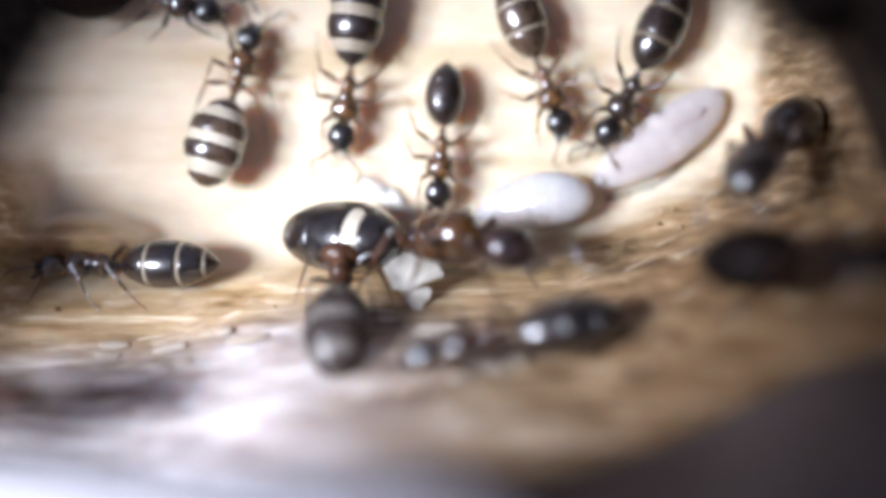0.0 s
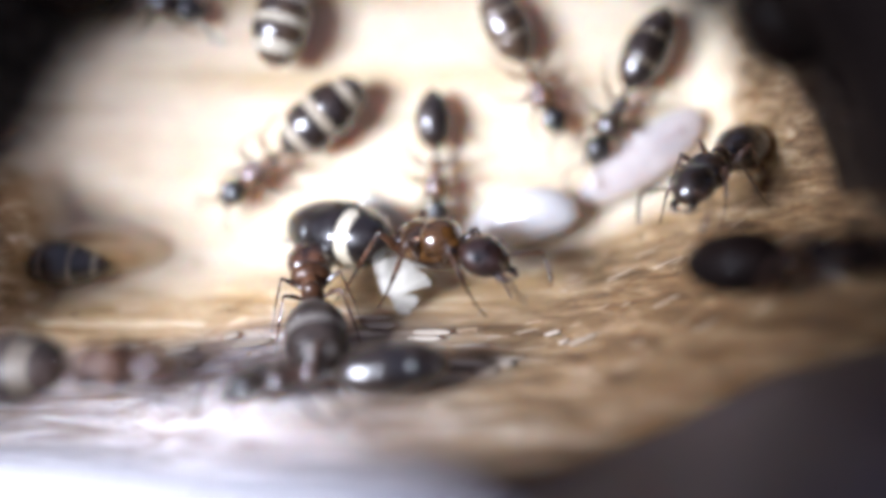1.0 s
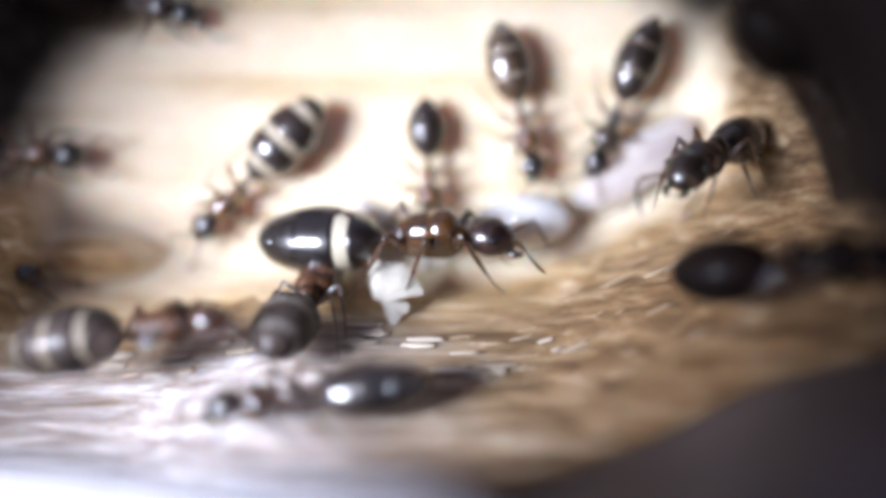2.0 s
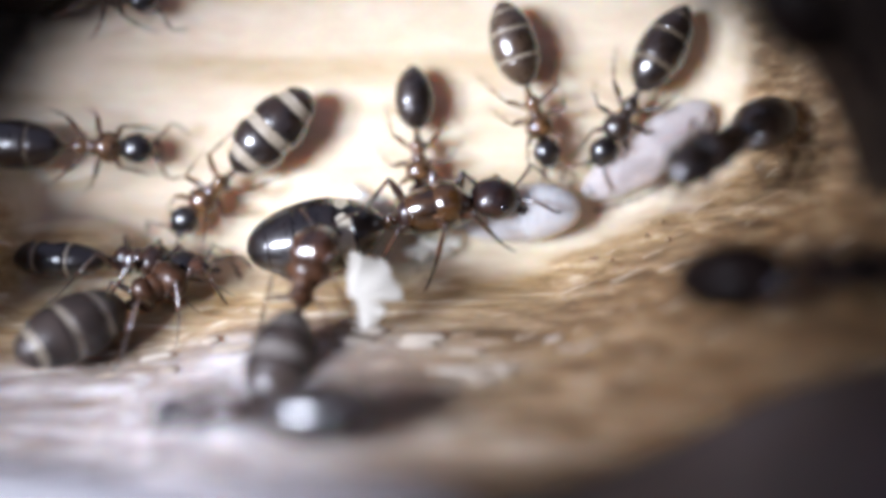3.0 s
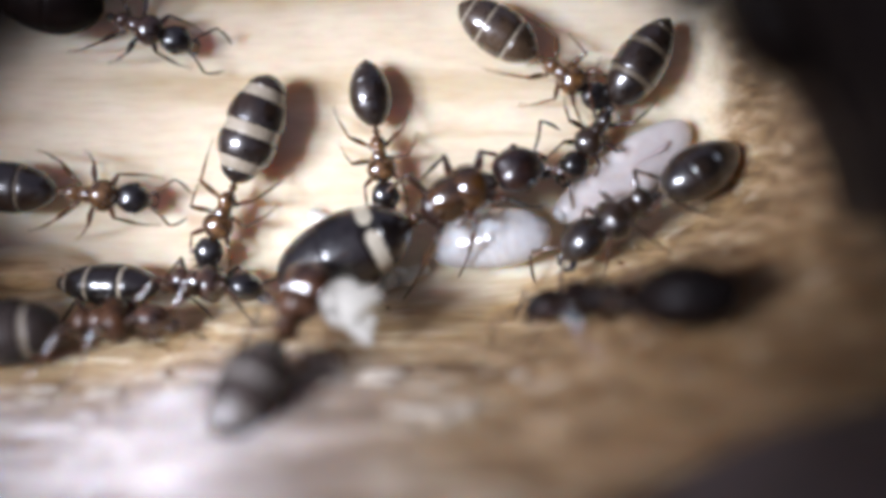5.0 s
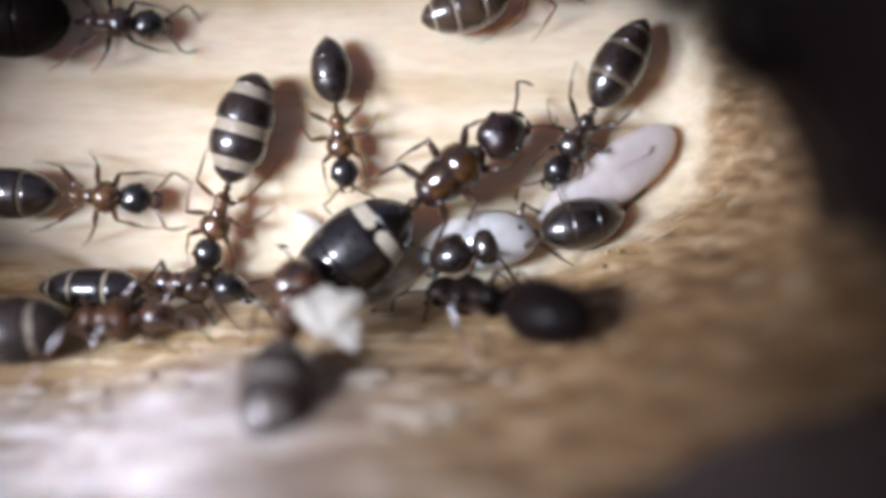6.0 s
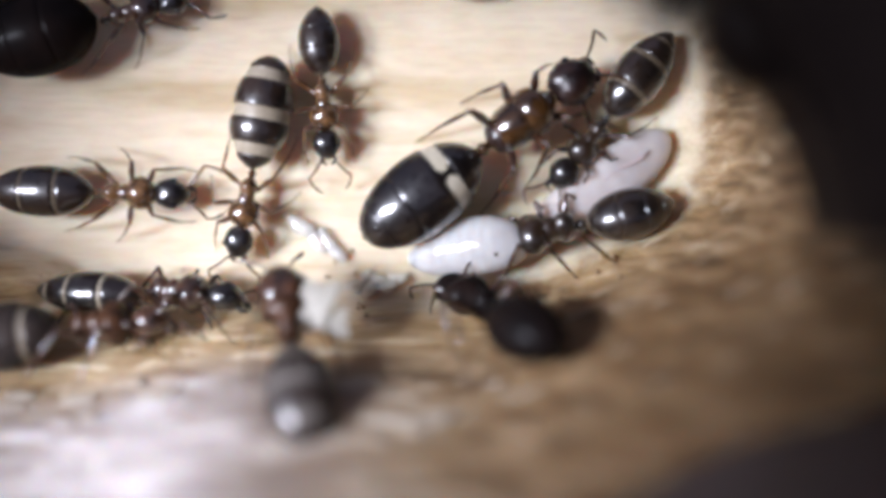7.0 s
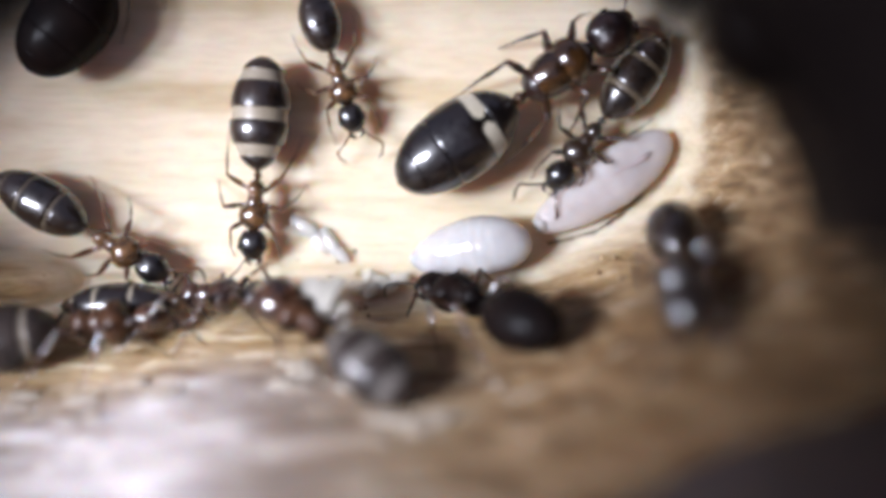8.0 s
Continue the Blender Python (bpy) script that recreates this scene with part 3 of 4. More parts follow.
ant_h = make_ant(3.0, 1.8, 1.05, BROAD, (RUDDY, CHESTNUT, LEG_DARK, PALE_SKIN, VEILED), "russet worker ant with swollen striped abdomen on the ledge", 0.52, puff=0.04, stout=1.6)
ant_i = make_ant(3.0, 1.25, 1.1, FINE, (BROWN, BLACK, LEG_DARK, PALE_SKIN, BLACK), "large dark worker ant with narrow pale rings on the ledge", stout=1.35)
ant_j = make_ant(2.9, 1.4, 1.0, FINE, MID_COAT, "slender russet worker ant with dark finely ringed abdomen", 0.6)
ant_k = make_ant(2.4, 1.45, 1.15, PLAIN, (UMBER, UMBER, LEG_DARK, DARK_SKIN, UMBER), "dark brown worker ant climbing over the larvae", 0.66, False, 1.2, 0.62, stout=1.35)
ant_m = make_ant(2.5, 1.65, 1.1, PLAIN, (SHADED_BLACK, SHADED_BLACK, LEG_DARK, DARK_SKIN, SHADED_BLACK), "blackish worker ant crossing the torn wood ledge", 0.58, stout=1.4)
ant_p = make_ant(2.5, 1.65, 1.1, PLAIN, (SHADED_BLACK, SHADED_BLACK, LEG_DARK, DARK_SKIN, SHADED_BLACK), "blackish worker ant coming over the rim towards the larvae", 0.58, stout=1.4)
ant_n = make_ant(2.8, 1.4, 1.0, PLAIN, (BROWN, UMBER, LEG_DARK, DARK_SKIN, UMBER), "blackish worker ant hurrying along the outer ledge", 0.58)
ant_r = make_ant(3.3, 2.15, 0.95, PLAIN, (BROWN, BLACK, LEG_DARK, SHADED_BLACK, SHADED_BLACK), "dark worker ant, swollen abdomen in a shaded black, at the chamber's upper edge", 0.5)
ant_q = make_ant(2.2, 1.6, 0.9, PLAIN, (SHADED_BLACK, SHADED_BLACK, LEG_DARK, SHADED_BLACK, SHADED_BLACK), "black worker ant with a round abdomen resting by the dark bark", 0.5)
ahead, up = Vector((0.70, -0.72, 0)).normalized(), Vector((-0.5, -0.49, 0.71)).normalized()
perch = Matrix((ahead.cross(up), ahead, up)).transposed().to_4x4()
perch.translation = (Vector((7.4, 4.6, 8.6)) + ahead * 1.2 - up * 1.1) * MM
ant_q.matrix_world = NEST @ perch


# ---- brood ----
def larva_body(length, width, rings, head_taper, flat, bow):
    rows = []
    n = 150
    for i in range(n + 1):
        u = i / n
        w = 2 * u - 1
        r = 0.5 * width * max(0.0, 1 - abs(w) ** 2.6) ** 0.5
        r *= 1 - head_taper * max(0.0, 0.55 - u)
        r *= 1 + 0.007 * math.cos(2 * math.pi * rings * u) * (1 - w * w)
        rows.append((length * (u - 0.5), max(0.02, r)))
    bm = lathe(rows, 28, flat)
    for v in bm.verts:
        v.co.x += bow * (1 - (2 * v.co.y / length) ** 2)
    return bm


def larva(name_label, length, width, rings, taper, flat, bow, mat, m, gut=False):
    ob = new("larva")
    ob.matrix_world = m
    part("body", larva_body(length, width, rings, taper, flat, bow), mat, ob)
    part("head", ball(0.15 * width, 0.12 * width, 0.14 * width, (bow * 0.2, -0.45 * length, 0.04 * width), 12), mat, ob, "tiny blunt head")
    if gut:
        z = 0.5 * width * flat * 0.985
        pts = [(bow * 0.9 + 0.05 * math.sin(3 * k), 0.16 * length * k + 0.17 * length, z * (0.985 - 0.03 * k - 0.02 * k * k)) for k in (-1, -0.6, -0.2, 0.2, 0.6, 1)]
        part("gut", tube(pts, [0.012, 0.025, 0.035, 0.05, 0.075, 0.03], 8), GUT, ob, "dark gut line showing through")
    return tagged(ob, name_label, "larva", "brood")


larva("plump glossy white larva lying on the ledge", 3.38, 1.65, 11, 0.45, 0.88, -0.12, LARVA,
      lying(0.68, 0.30, 4.03, 0.73, 0.8) @ pose(0, 0, 0, 13), False)
larva("long glassy pale larva with a dark gut line", 4.56, 1.58, 9, 0.5, 0.55, 0.1, LARVA_CLEAR,
      lying(4.11, 1.25, 7.86, 3.84, 0.5), True)
for a, b, c, d, long, wide in ((-2.66, 1.56, -1.95, 1.12, 0.95, 0.48), (-2.10, 1.22, -1.58, 0.62, 0.90, 0.44), (-1.86, 1.34, -1.20, 0.40, 1.05, 0.40), (-1.62, 1.00, -1.02, 0.30, 0.85, 0.36)):
    larva("small glassy white larva on the pale wood", long, wide, 7, 0.3, 0.8, 0.05, GLASSY, lying(a, b, c, d, 0.14), False)
larva("tiny curled pale larva in the crease", 1.08, 0.42, 6, 0.3, 0.8, 0.12, GLASSY,
      lying(-0.87, -0.54, 0.13, -0.19, 0.12), False)


def husk():
    """A thin white shell torn open like a fan, with ridges that run out from its root, a scalloped edge and a trailing flap."""
    bm = bmesh.new()
    rnd = random.Random(5)
    n, m = 42, 14

    def sheet(root, t0, t1, size, lift):
        rows = []
        for j in range(m + 1):
            r = 0.16 + 0.84 * j / m
            row = []
            for i in range(n + 1):
                t = radians(t0 + (t1 - t0) * i / n)
                edge = (j / m) ** 5
                far = size * r * (1 + edge * (0.05 * math.sin(9 * t) + 0.05 * rnd.random() - 0.04))
                fold = r * (0.11 * abs(math.sin(3.6 * t + 0.5)) + 0.05 * math.sin(11 * t) * r) + 0.16 * math.sin(2.6 * r) - 0.10 * r * r
                row.append(bm.verts.new((root[0] + far * math.cos(t), root[1] + far * math.sin(t), lift + fold * size)))
            rows.append(row)
        for p, q in zip(rows, rows[1:]):
            for i in range(n):
                bm.faces.new((p[i], p[i + 1], q[i + 1], q[i]))

    sheet((-0.52, -0.52), 2, 92, 1.38, 0.0)
    sheet((-0.38, -0.30), -78, -18, 0.85, -0.12)
    bmesh.ops.solidify(bm, geom=list(bm.faces), thickness=0.15)
    ob = new("husk", mesh_of(bm, "husk", HUSK))
    return tagged(ob, "torn and folded white cocoon husk carried by an ant", "husk")


white_husk = husk()


def splinters(count):
    """Pale torn fibres that stand off the ledge, all along the grain."""
    rnd = random.Random(11)
    bm = bmesh.new()
    made = 0
    while made < count:
        a, b = rnd.uniform(-12, 9), rnd.uniform(-4.5, 2.0)
        c = nest_height(a, b)
        if not 0.7 < c < 7.0:
            continue
        made += 1
        up = nest_normal(a, b)
        along = Vector((1, 0.16 * max(0.0, a - 1) / 3 + rnd.uniform(-0.10, 0.10), 0))
        along = (along - up * along.dot(up)).normalized()
        long, wide, rise = rnd.uniform(0.3, 1.2), rnd.uniform(0.006, 0.022), rnd.uniform(0.0, 0.07)
        p = Vector((a, b, c)) - up * 0.03
        pts = [p, p + along * long * 0.35 + up * (0.035 + rise * 0.2), p + along * long * 0.7 + up * (0.04 + rise * 0.6), p + along * long + up * (0.03 + rise)]
        tube([tuple(q) for q in pts], [wide, wide, wide * 0.8, wide * 0.2], 5, bm)
    ob = new("splinters", mesh_of(bm, "splinters", FIBRE))
    ob.matrix_world = NEST
    return tagged(ob, "pale torn wood fibres along the ledge", "splinters", kind="stuff")


def crumbs(count):
    """Small dark and tan crumbs of chewed wood in the crease and on the ledge."""
    rnd = random.Random(23)
    bm = bmesh.new()
    for k in range(count):
        a = rnd.uniform(-11, 8)
        t = a - 2.4
        b = -0.65 + 0.23 * (t + math.sqrt(t * t + 0.6)) + rnd.gauss(-0.5, 0.7)
        if k % 4 == 0:  # bits swept together by the smallest larvae
            a, b = rnd.gauss(-1.2, 0.55), rnd.gauss(0.35, 0.3)
        r = rnd.uniform(0.025, 0.075)
        at = Vector((a, b, nest_height(a, b))) + nest_normal(a, b) * r * 0.6
        one = bmesh.ops.create_icosphere(bm, subdivisions=1, radius=r)
        for v in one["verts"]:
            v.co = at + v.co * rnd.uniform(0.7, 1.3)
    ob = new("wood_crumbs", mesh_of(bm, "wood_crumbs", CRUMB))
    ob.matrix_world = NEST
    return tagged(ob, "brown crumbs of chewed wood on the ledge", "crumbs", kind="stuff")


def dark_crack():
    """A dark tube along the seam below the long larva, standing for its shaded crack."""
    rnd = random.Random(3)
    pts = []
    way = [(4.5, 0.86), (4.95, 0.98), (5.75, 1.2), (6.45, 1.62), (7.0, 2.15), (7.45, 2.7), (7.71, 3.17), (7.80, 3.72), (7.72, 4.1)]
    for (a0, b0), (a1, b1) in zip(way, way[1:]):
        for k in range(5):
            a, b = a0 + (a1 - a0) * k / 5 + rnd.uniform(-0.02, 0.02), b0 + (b1 - b0) * k / 5 + rnd.uniform(-0.02, 0.02)
            pts.append((a, b, nest_height(a, b) + 0.06))
    ob = new("seam_line", mesh_of(tube(pts, [0.02 + 0.03 * rnd.random() for _ in pts], 6), "seam_line", BARK))
    ob.matrix_world = NEST
    return tagged(ob, "thin dark tube along the wood's seam, added for its shaded crack", "fibre")


def flakes():
    """Pale torn flakes of wood that lie along the ledge, in loose patches."""
    rnd = random.Random(41)
    patches = ((-1.8, -2.25), (-0.9, -2.65), (0.2, -3.15), (0.75, -3.5), (-2.6, -2.5), (1.6, -3.0), (-7.0, -3.1), (-5.2, -2.9), (-8.6, -3.3), (3.0, -2.6))
    bm = bmesh.new()
    for pa, pb in patches:
        for _ in range(3):
            a, b = pa + rnd.gauss(0, 0.45), pb + rnd.gauss(0, 0.14)
            up = nest_normal(a, b)
            along = Vector((1, 0.05 * max(0.0, a) + rnd.uniform(-0.12, 0.12), 0))
            along = (along - up * along.dot(up)).normalized()
            side = up.cross(along)
            long, wide, high = rnd.uniform(0.15, 0.6), rnd.uniform(0.05, 0.16), rnd.uniform(0.02, 0.045)
            at = Vector((a, b, nest_height(a, b))) + up * 0.05
            lumps = [rnd.uniform(0.75, 1.25) for _ in range(10)]
            rings = []
            for k, (r, h) in enumerate(((1.0, -0.6), (1.0, 0.5), (0.6, 1.0))):
                rings.append([bm.verts.new(at + along * (long * r * lumps[i] * math.cos(2 * math.pi * i / 10)) + side * (wide * r * lumps[(i * 3) % 10] * math.sin(2 * math.pi * i / 10)) + up * high * h) for i in range(10)])
            for p, q in zip(rings, rings[1:]):
                for i in range(10):
                    bm.faces.new((p[i], p[(i + 1) % 10], q[(i + 1) % 10], q[i]))
            bm.faces.new(rings[-1])
            bm.faces.new(rings[0])
    ob = new("wood_flakes", mesh_of(bm, "wood_flakes", FLAKE))
    ob.matrix_world = NEST
    return tagged(ob, "pale torn wood flakes lying along the ledge", "flakes", kind="stuff")


dark_crack()
flakes()
splinters(170)
crumbs(44)


def egg(a, b, turn):
    ob = new("egg", mesh_of(larva_body(0.66, 0.34, 3, 0.1, 0.95, 0.03), "egg", EGG))
    ob.matrix_world = lying(a - 0.3 * math.cos(turn), b - 0.3 * math.sin(turn), a + 0.3 * math.cos(turn), b + 0.3 * math.sin(turn), 0.2)
    return tagged(ob, "tiny glassy pale egg in the crease", "egg", "eggs")


for a, b, turn in ((-0.78, -0.43, 0.2), (-0.42, -0.55, 0.9), (-0.16, -0.24, -0.3), (0.13, -0.42, 0.5), (-0.54, -0.24, 1.2), (0.35, -0.19, 0.1)):
    egg(a, b, turn)


# ---- everything that moves ----
def swing_legs(ant, step, size, phase):
    """Legs step in two sets of three, the feelers sway."""
    legs = [o for o in ant.children if o.name.startswith("leg")]
    for n, leg in enumerate(legs):
        home = leg.matrix_basis.copy()
        sign = 1 if (n % 3 + n // 3) % 2 else -1
        walk(leg, [(k * step, home @ pose(0, 0, 0, 0, 0, sign * size * math.sin(phase + 1.9 * k))) for k in range(int(8.0 / step) + 1)])
    for head in [o for o in ant.children if o.name.startswith("head")]:
        for n, feeler in enumerate([o for o in head.children if o.name.startswith("antenna")]):
            home = feeler.matrix_basis.copy()
            walk(feeler, [(k * 0.5, home @ pose(0, 0, 0, 7 * math.sin(phase + 1.3 * k + n), 0, 10 * math.sin(1.7 * phase + 2.1 * k + 2 * n))) for k in range(17)])


def motions():
    walk(queen, [
        (0, pose(-0.00111, -0.00315, 0.01184, 9.0, -2.9, -119.6)),
        (0.5, pose(-0.00146, -0.00299, 0.01195, 7.4, -1.8, -123.3)),
        (1, pose(-0.00136, -0.00293, 0.01204, 6.7, -1.1, -125.3)),
        (1.5, pose(-0.00141, -0.00268, 0.01197, 6.6, -0.7, -116.3)),
        (2.8, pose(-0.00122, -0.00096, 0.01213, 8.7, 23.6, -81.1)),
        (3, pose(-0.00129, -0.00092, 0.01216, 10.9, 26.4, -78.4)),
        (3.5, pose(-0.00076, -0.00059, 0.01255, 20.0, 31.5, -68.5)),
        (4, pose(-0.00019, -0.00040, 0.01280, 24.7, 34.1, -63.2)),
        (4.5, pose(0.00022, -0.00025, 0.01301, 28.4, 35.9, -58.8)),
        (5, pose(0.00045, -0.00020, 0.01306, 28.4, 38.1, -58.6)),
        (5.2, pose(0.00042, -0.00003, 0.01322, 32.5, 40.1, -53.3)),
        (6.3, pose(0.00103, 0.00067, 0.01381, 49.7, 44.0, -30.4)),
        (6.5, pose(0.00145, 0.00081, 0.01405, 48.9, 45.6, -32.0)),
        (7, pose(0.00265, 0.00133, 0.01506, 50.2, 45.3, -31.0)),
        (7.5, pose(0.00320, 0.00170, 0.01582, 50.8, 45.2, -30.5)),
        (8, pose(0.00358, 0.00194, 0.01632, 49.9, 46.7, -32.1)),
    ])
    walk(ant_a, [
        (0, pose(-0.00026, 0.00119, 0.01454, -61.7, -4.0, 177.9)),
        (0.5, pose(-0.00024, 0.00111, 0.01439, -61.6, 1.1, -179.4)),
        (1, pose(-0.00032, 0.00111, 0.01438, -61.5, 2.0, -179.0)),
        (1.5, pose(-0.00034, 0.00108, 0.01433, -61.4, 1.3, -179.3)),
        (2.8, pose(-0.00052, 0.00121, 0.01458, -61.7, 3.3, -178.3)),
        (3, pose(-0.00067, 0.00129, 0.01472, -61.9, 3.2, -178.4)),
        (3.5, pose(-0.00060, 0.00155, 0.01524, -62.2, 3.7, -178.2)),
        (4, pose(-0.00065, 0.00155, 0.01525, -62.2, 5.8, -177.1)),
        (4.5, pose(-0.00073, 0.00157, 0.01529, -62.1, 7.8, -176.0)),
        (5, pose(-0.00079, 0.00159, 0.01533, -62.1, 7.6, -176.2)),
        (5.2, pose(-0.00088, 0.00159, 0.01532, -62.2, 6.8, -176.6)),
        (6.3, pose(-0.00177, 0.00210, 0.01633, -62.6, 6.9, -176.6)),
        (6.5, pose(-0.00188, 0.00219, 0.01651, -62.3, 10.3, -174.8)),
        (7, pose(-0.00171, 0.00233, 0.01680, -62.8, 4.1, -177.9)),
        (7.5, pose(-0.00164, 0.00249, 0.01712, -62.6, 8.0, -176.0)),
        (8, pose(-0.00151, 0.00262, 0.01739, -61.7, 16.5, -171.6)),
    ])
    walk(ant_b, [
        (0, pose(-0.00287, 0.00199, 0.01614, -65.5, -7.6, 176.2)),
        (0.5, pose(-0.00336, 0.00191, 0.01598, -64.2, -17.4, 170.9)),
        (1, pose(-0.00496, 0.00115, 0.01446, -53.2, -43.4, 150.9)),
        (1.5, pose(-0.00559, 0.00091, 0.01399, -55.0, -39.7, 154.1)),
        (2.8, pose(-0.00590, 0.00077, 0.01372, -56.5, -36.4, 156.7)),
        (3, pose(-0.00593, 0.00078, 0.01374, -55.3, -38.8, 154.6)),
        (3.5, pose(-0.00546, 0.00078, 0.01374, -55.5, -38.1, 155.1)),
        (4, pose(-0.00469, 0.00089, 0.01397, -58.5, -32.3, 160.4)),
        (4.5, pose(-0.00524, 0.00091, 0.01400, -56.8, -36.6, 157.0)),
        (5, pose(-0.00467, 0.00088, 0.01400, -62.3, -17.9, 170.0)),
        (5.2, pose(-0.00473, 0.00086, 0.01394, -61.7, -20.8, 168.1)),
        (6.3, pose(-0.00404, 0.00101, 0.01424, -63.8, -9.8, 174.7)),
        (6.5, pose(-0.00372, 0.00112, 0.01443, -64.2, -7.8, 175.8)),
        (7, pose(-0.00359, 0.00115, 0.01451, -64.0, -9.4, 175.0)),
        (7.5, pose(-0.00355, 0.00110, 0.01442, -64.2, -3.6, 178.0)),
        (8, pose(-0.00351, 0.00114, 0.01448, -64.3, -3.2, 178.2)),
    ])
    walk(ant_c, [
        (0, pose(-0.00626, 0.00163, 0.01542, 58.8, 14.6, -7.7)),
        (0.2, pose(-0.00586, 0.00227, 0.01672, 58.5, 16.8, -8.7)),
        (0.5, pose(-0.00526, 0.00305, 0.01830, 59.1, 12.7, -6.5)),
        (1, pose(-0.00462, 0.00341, 0.01903, 59.6, 11.0, -5.5)),
        (1.5, pose(-0.00363, 0.00410, 0.02045, 59.7, 9.9, -4.9)),
        (2.8, pose(-0.00266, 0.00544, 0.02320, 59.8, 5.4, -2.7)),
        (8, pose(-0.00120, 0.00542, 0.02315, 59.6, 5.2, -2.7)),
    ])
    walk(ant_d, [
        (0, pose(0.00246, 0.00206, 0.01630, -63.5, 17.9, -170.9)),
        (0.5, pose(0.00241, 0.00197, 0.01611, -63.8, 15.2, -172.4)),
        (1, pose(0.00245, 0.00231, 0.01681, -62.1, 24.4, -167.2)),
        (1.5, pose(0.00235, 0.00182, 0.01582, -64.1, 10.5, -174.9)),
        (2.8, pose(0.00250, 0.00188, 0.01594, -63.4, 15.7, -172.1)),
        (3, pose(0.00250, 0.00184, 0.01586, -63.6, 15.2, -172.4)),
        (3.5, pose(0.00260, 0.00198, 0.01614, -63.6, 17.6, -171.1)),
        (4, pose(0.00335, 0.00256, 0.01732, -53.8, 43.9, -152.2)),
        (4.5, pose(0.00340, 0.00252, 0.01723, -50.8, 47.4, -148.2)),
        (5, pose(0.00368, 0.00246, 0.01712, -49.9, 48.2, -147.1)),
        (5.2, pose(0.00355, 0.00247, 0.01713, -48.7, 49.3, -145.6)),
        (5.7, pose(0.00341, 0.00300, 0.01821, -19.1, 62.6, -110.2)),
        (6.3, pose(0.00330, 0.00345, 0.01913, 45.4, 50.1, -36.2)),
        (6.5, pose(0.00346, 0.00352, 0.01928, 44.9, 50.6, -37.0)),
        (7, pose(0.00366, 0.00402, 0.02032, 49.5, 45.9, -30.8)),
        (8, pose(0.00363, 0.00426, 0.02080, 53.1, 40.8, -25.4)),
    ])
    walk(ant_e, [
        (0, pose(0.00535, 0.00188, 0.01600, -61.0, -23.9, 165.9)),
        (0.5, pose(0.00530, 0.00187, 0.01597, -61.0, -23.9, 165.9)),
        (1, pose(0.00547, 0.00190, 0.01603, -61.2, -23.0, 166.3)),
        (1.5, pose(0.00545, 0.00185, 0.01595, -61.9, -19.3, 168.5)),
        (2.8, pose(0.00561, 0.00180, 0.01585, -60.9, -23.3, 165.8)),
        (3, pose(0.00562, 0.00175, 0.01576, -60.2, -25.9, 164.1)),
        (3.5, pose(0.00558, 0.00175, 0.01576, -59.9, -27.0, 163.5)),
        (4, pose(0.00565, 0.00178, 0.01581, -59.7, -27.8, 162.9)),
        (4.5, pose(0.00568, 0.00181, 0.01588, -60.2, -26.1, 164.0)),
        (5, pose(0.00565, 0.00182, 0.01590, -59.5, -28.8, 162.3)),
        (5.2, pose(0.00567, 0.00183, 0.01591, -59.3, -29.3, 162.0)),
        (6.3, pose(0.00553, 0.00186, 0.01597, -60.7, -24.7, 165.2)),
        (6.5, pose(0.00558, 0.00187, 0.01599, -60.9, -24.2, 165.4)),
        (7, pose(0.00609, 0.00179, 0.01588, -58.2, -31.9, 159.2)),
        (7.5, pose(0.00591, 0.00176, 0.01581, -58.3, -31.8, 159.6)),
        (8, pose(0.00593, 0.00178, 0.01584, -58.2, -31.9, 159.5)),
    ])
    walk(ant_f, [
        (0, pose(-0.00288, -0.00381, 0.01158, 21.3, -1.2, 1.4)),
        (0.5, pose(-0.00293, -0.00418, 0.01156, 17.8, -1.1, 0.2)),
        (1, pose(-0.00355, -0.00433, 0.01155, 14.3, -3.3, 8.5)),
        (1.5, pose(-0.00380, -0.00430, 0.01155, -2.9, -0.6, -12.2)),
        (2.8, pose(-0.00347, -0.00443, 0.01157, 4.4, -1.3, -5.2)),
        (3, pose(-0.00343, -0.00418, 0.01165, 36.0, -0.7, -14.4)),
        (3.5, pose(-0.00286, -0.00399, 0.01164, 34.9, 0.3, -11.7)),
        (4, pose(-0.00277, -0.00457, 0.01165, 32.1, 0.2, -16.2)),
        (4.5, pose(-0.00249, -0.00456, 0.01163, 28.0, 1.3, -24.1)),
        (5, pose(-0.00276, -0.00419, 0.01161, 26.1, 1.5, -21.8)),
        (5.2, pose(-0.00296, -0.00413, 0.01161, 25.9, 1.0, -18.4)),
        (6.3, pose(-0.00209, -0.00398, 0.01160, 25.5, -0.1, -2.0)),
        (6.5, pose(-0.00205, -0.00423, 0.01161, 25.2, -0.2, -1.8)),
        (7, pose(-0.00208, -0.00408, 0.01160, 24.0, -1.9, 13.2)),
        (7.5, pose(-0.00141, -0.00380, 0.01159, 15.3, -7.7, 53.0)),
        (8, pose(-0.00137, -0.00383, 0.01159, 15.2, -7.3, 49.3)),
    ])
    walk(ant_g, [
        (0, pose(-0.00924, -0.00217, 0.01110, -1.2, 10.1, 86.3)),
        (0.5, pose(-0.01065, -0.00188, 0.01112, 0.4, 9.3, 84.2)),
        (1, pose(-0.01281, -0.00155, 0.01122, 1.5, 8.2, 84.2)),
        (1.5, pose(-0.01389, -0.00145, 0.01126, 1.8, 7.9, 84.6)),
        (2.8, pose(-0.01879, -0.00135, 0.01130, 2.0, 7.5, 85.1)),
        (8, pose(-0.01647, -0.00084, 0.01181, 2.9, 4.9, 86.9)),
    ])
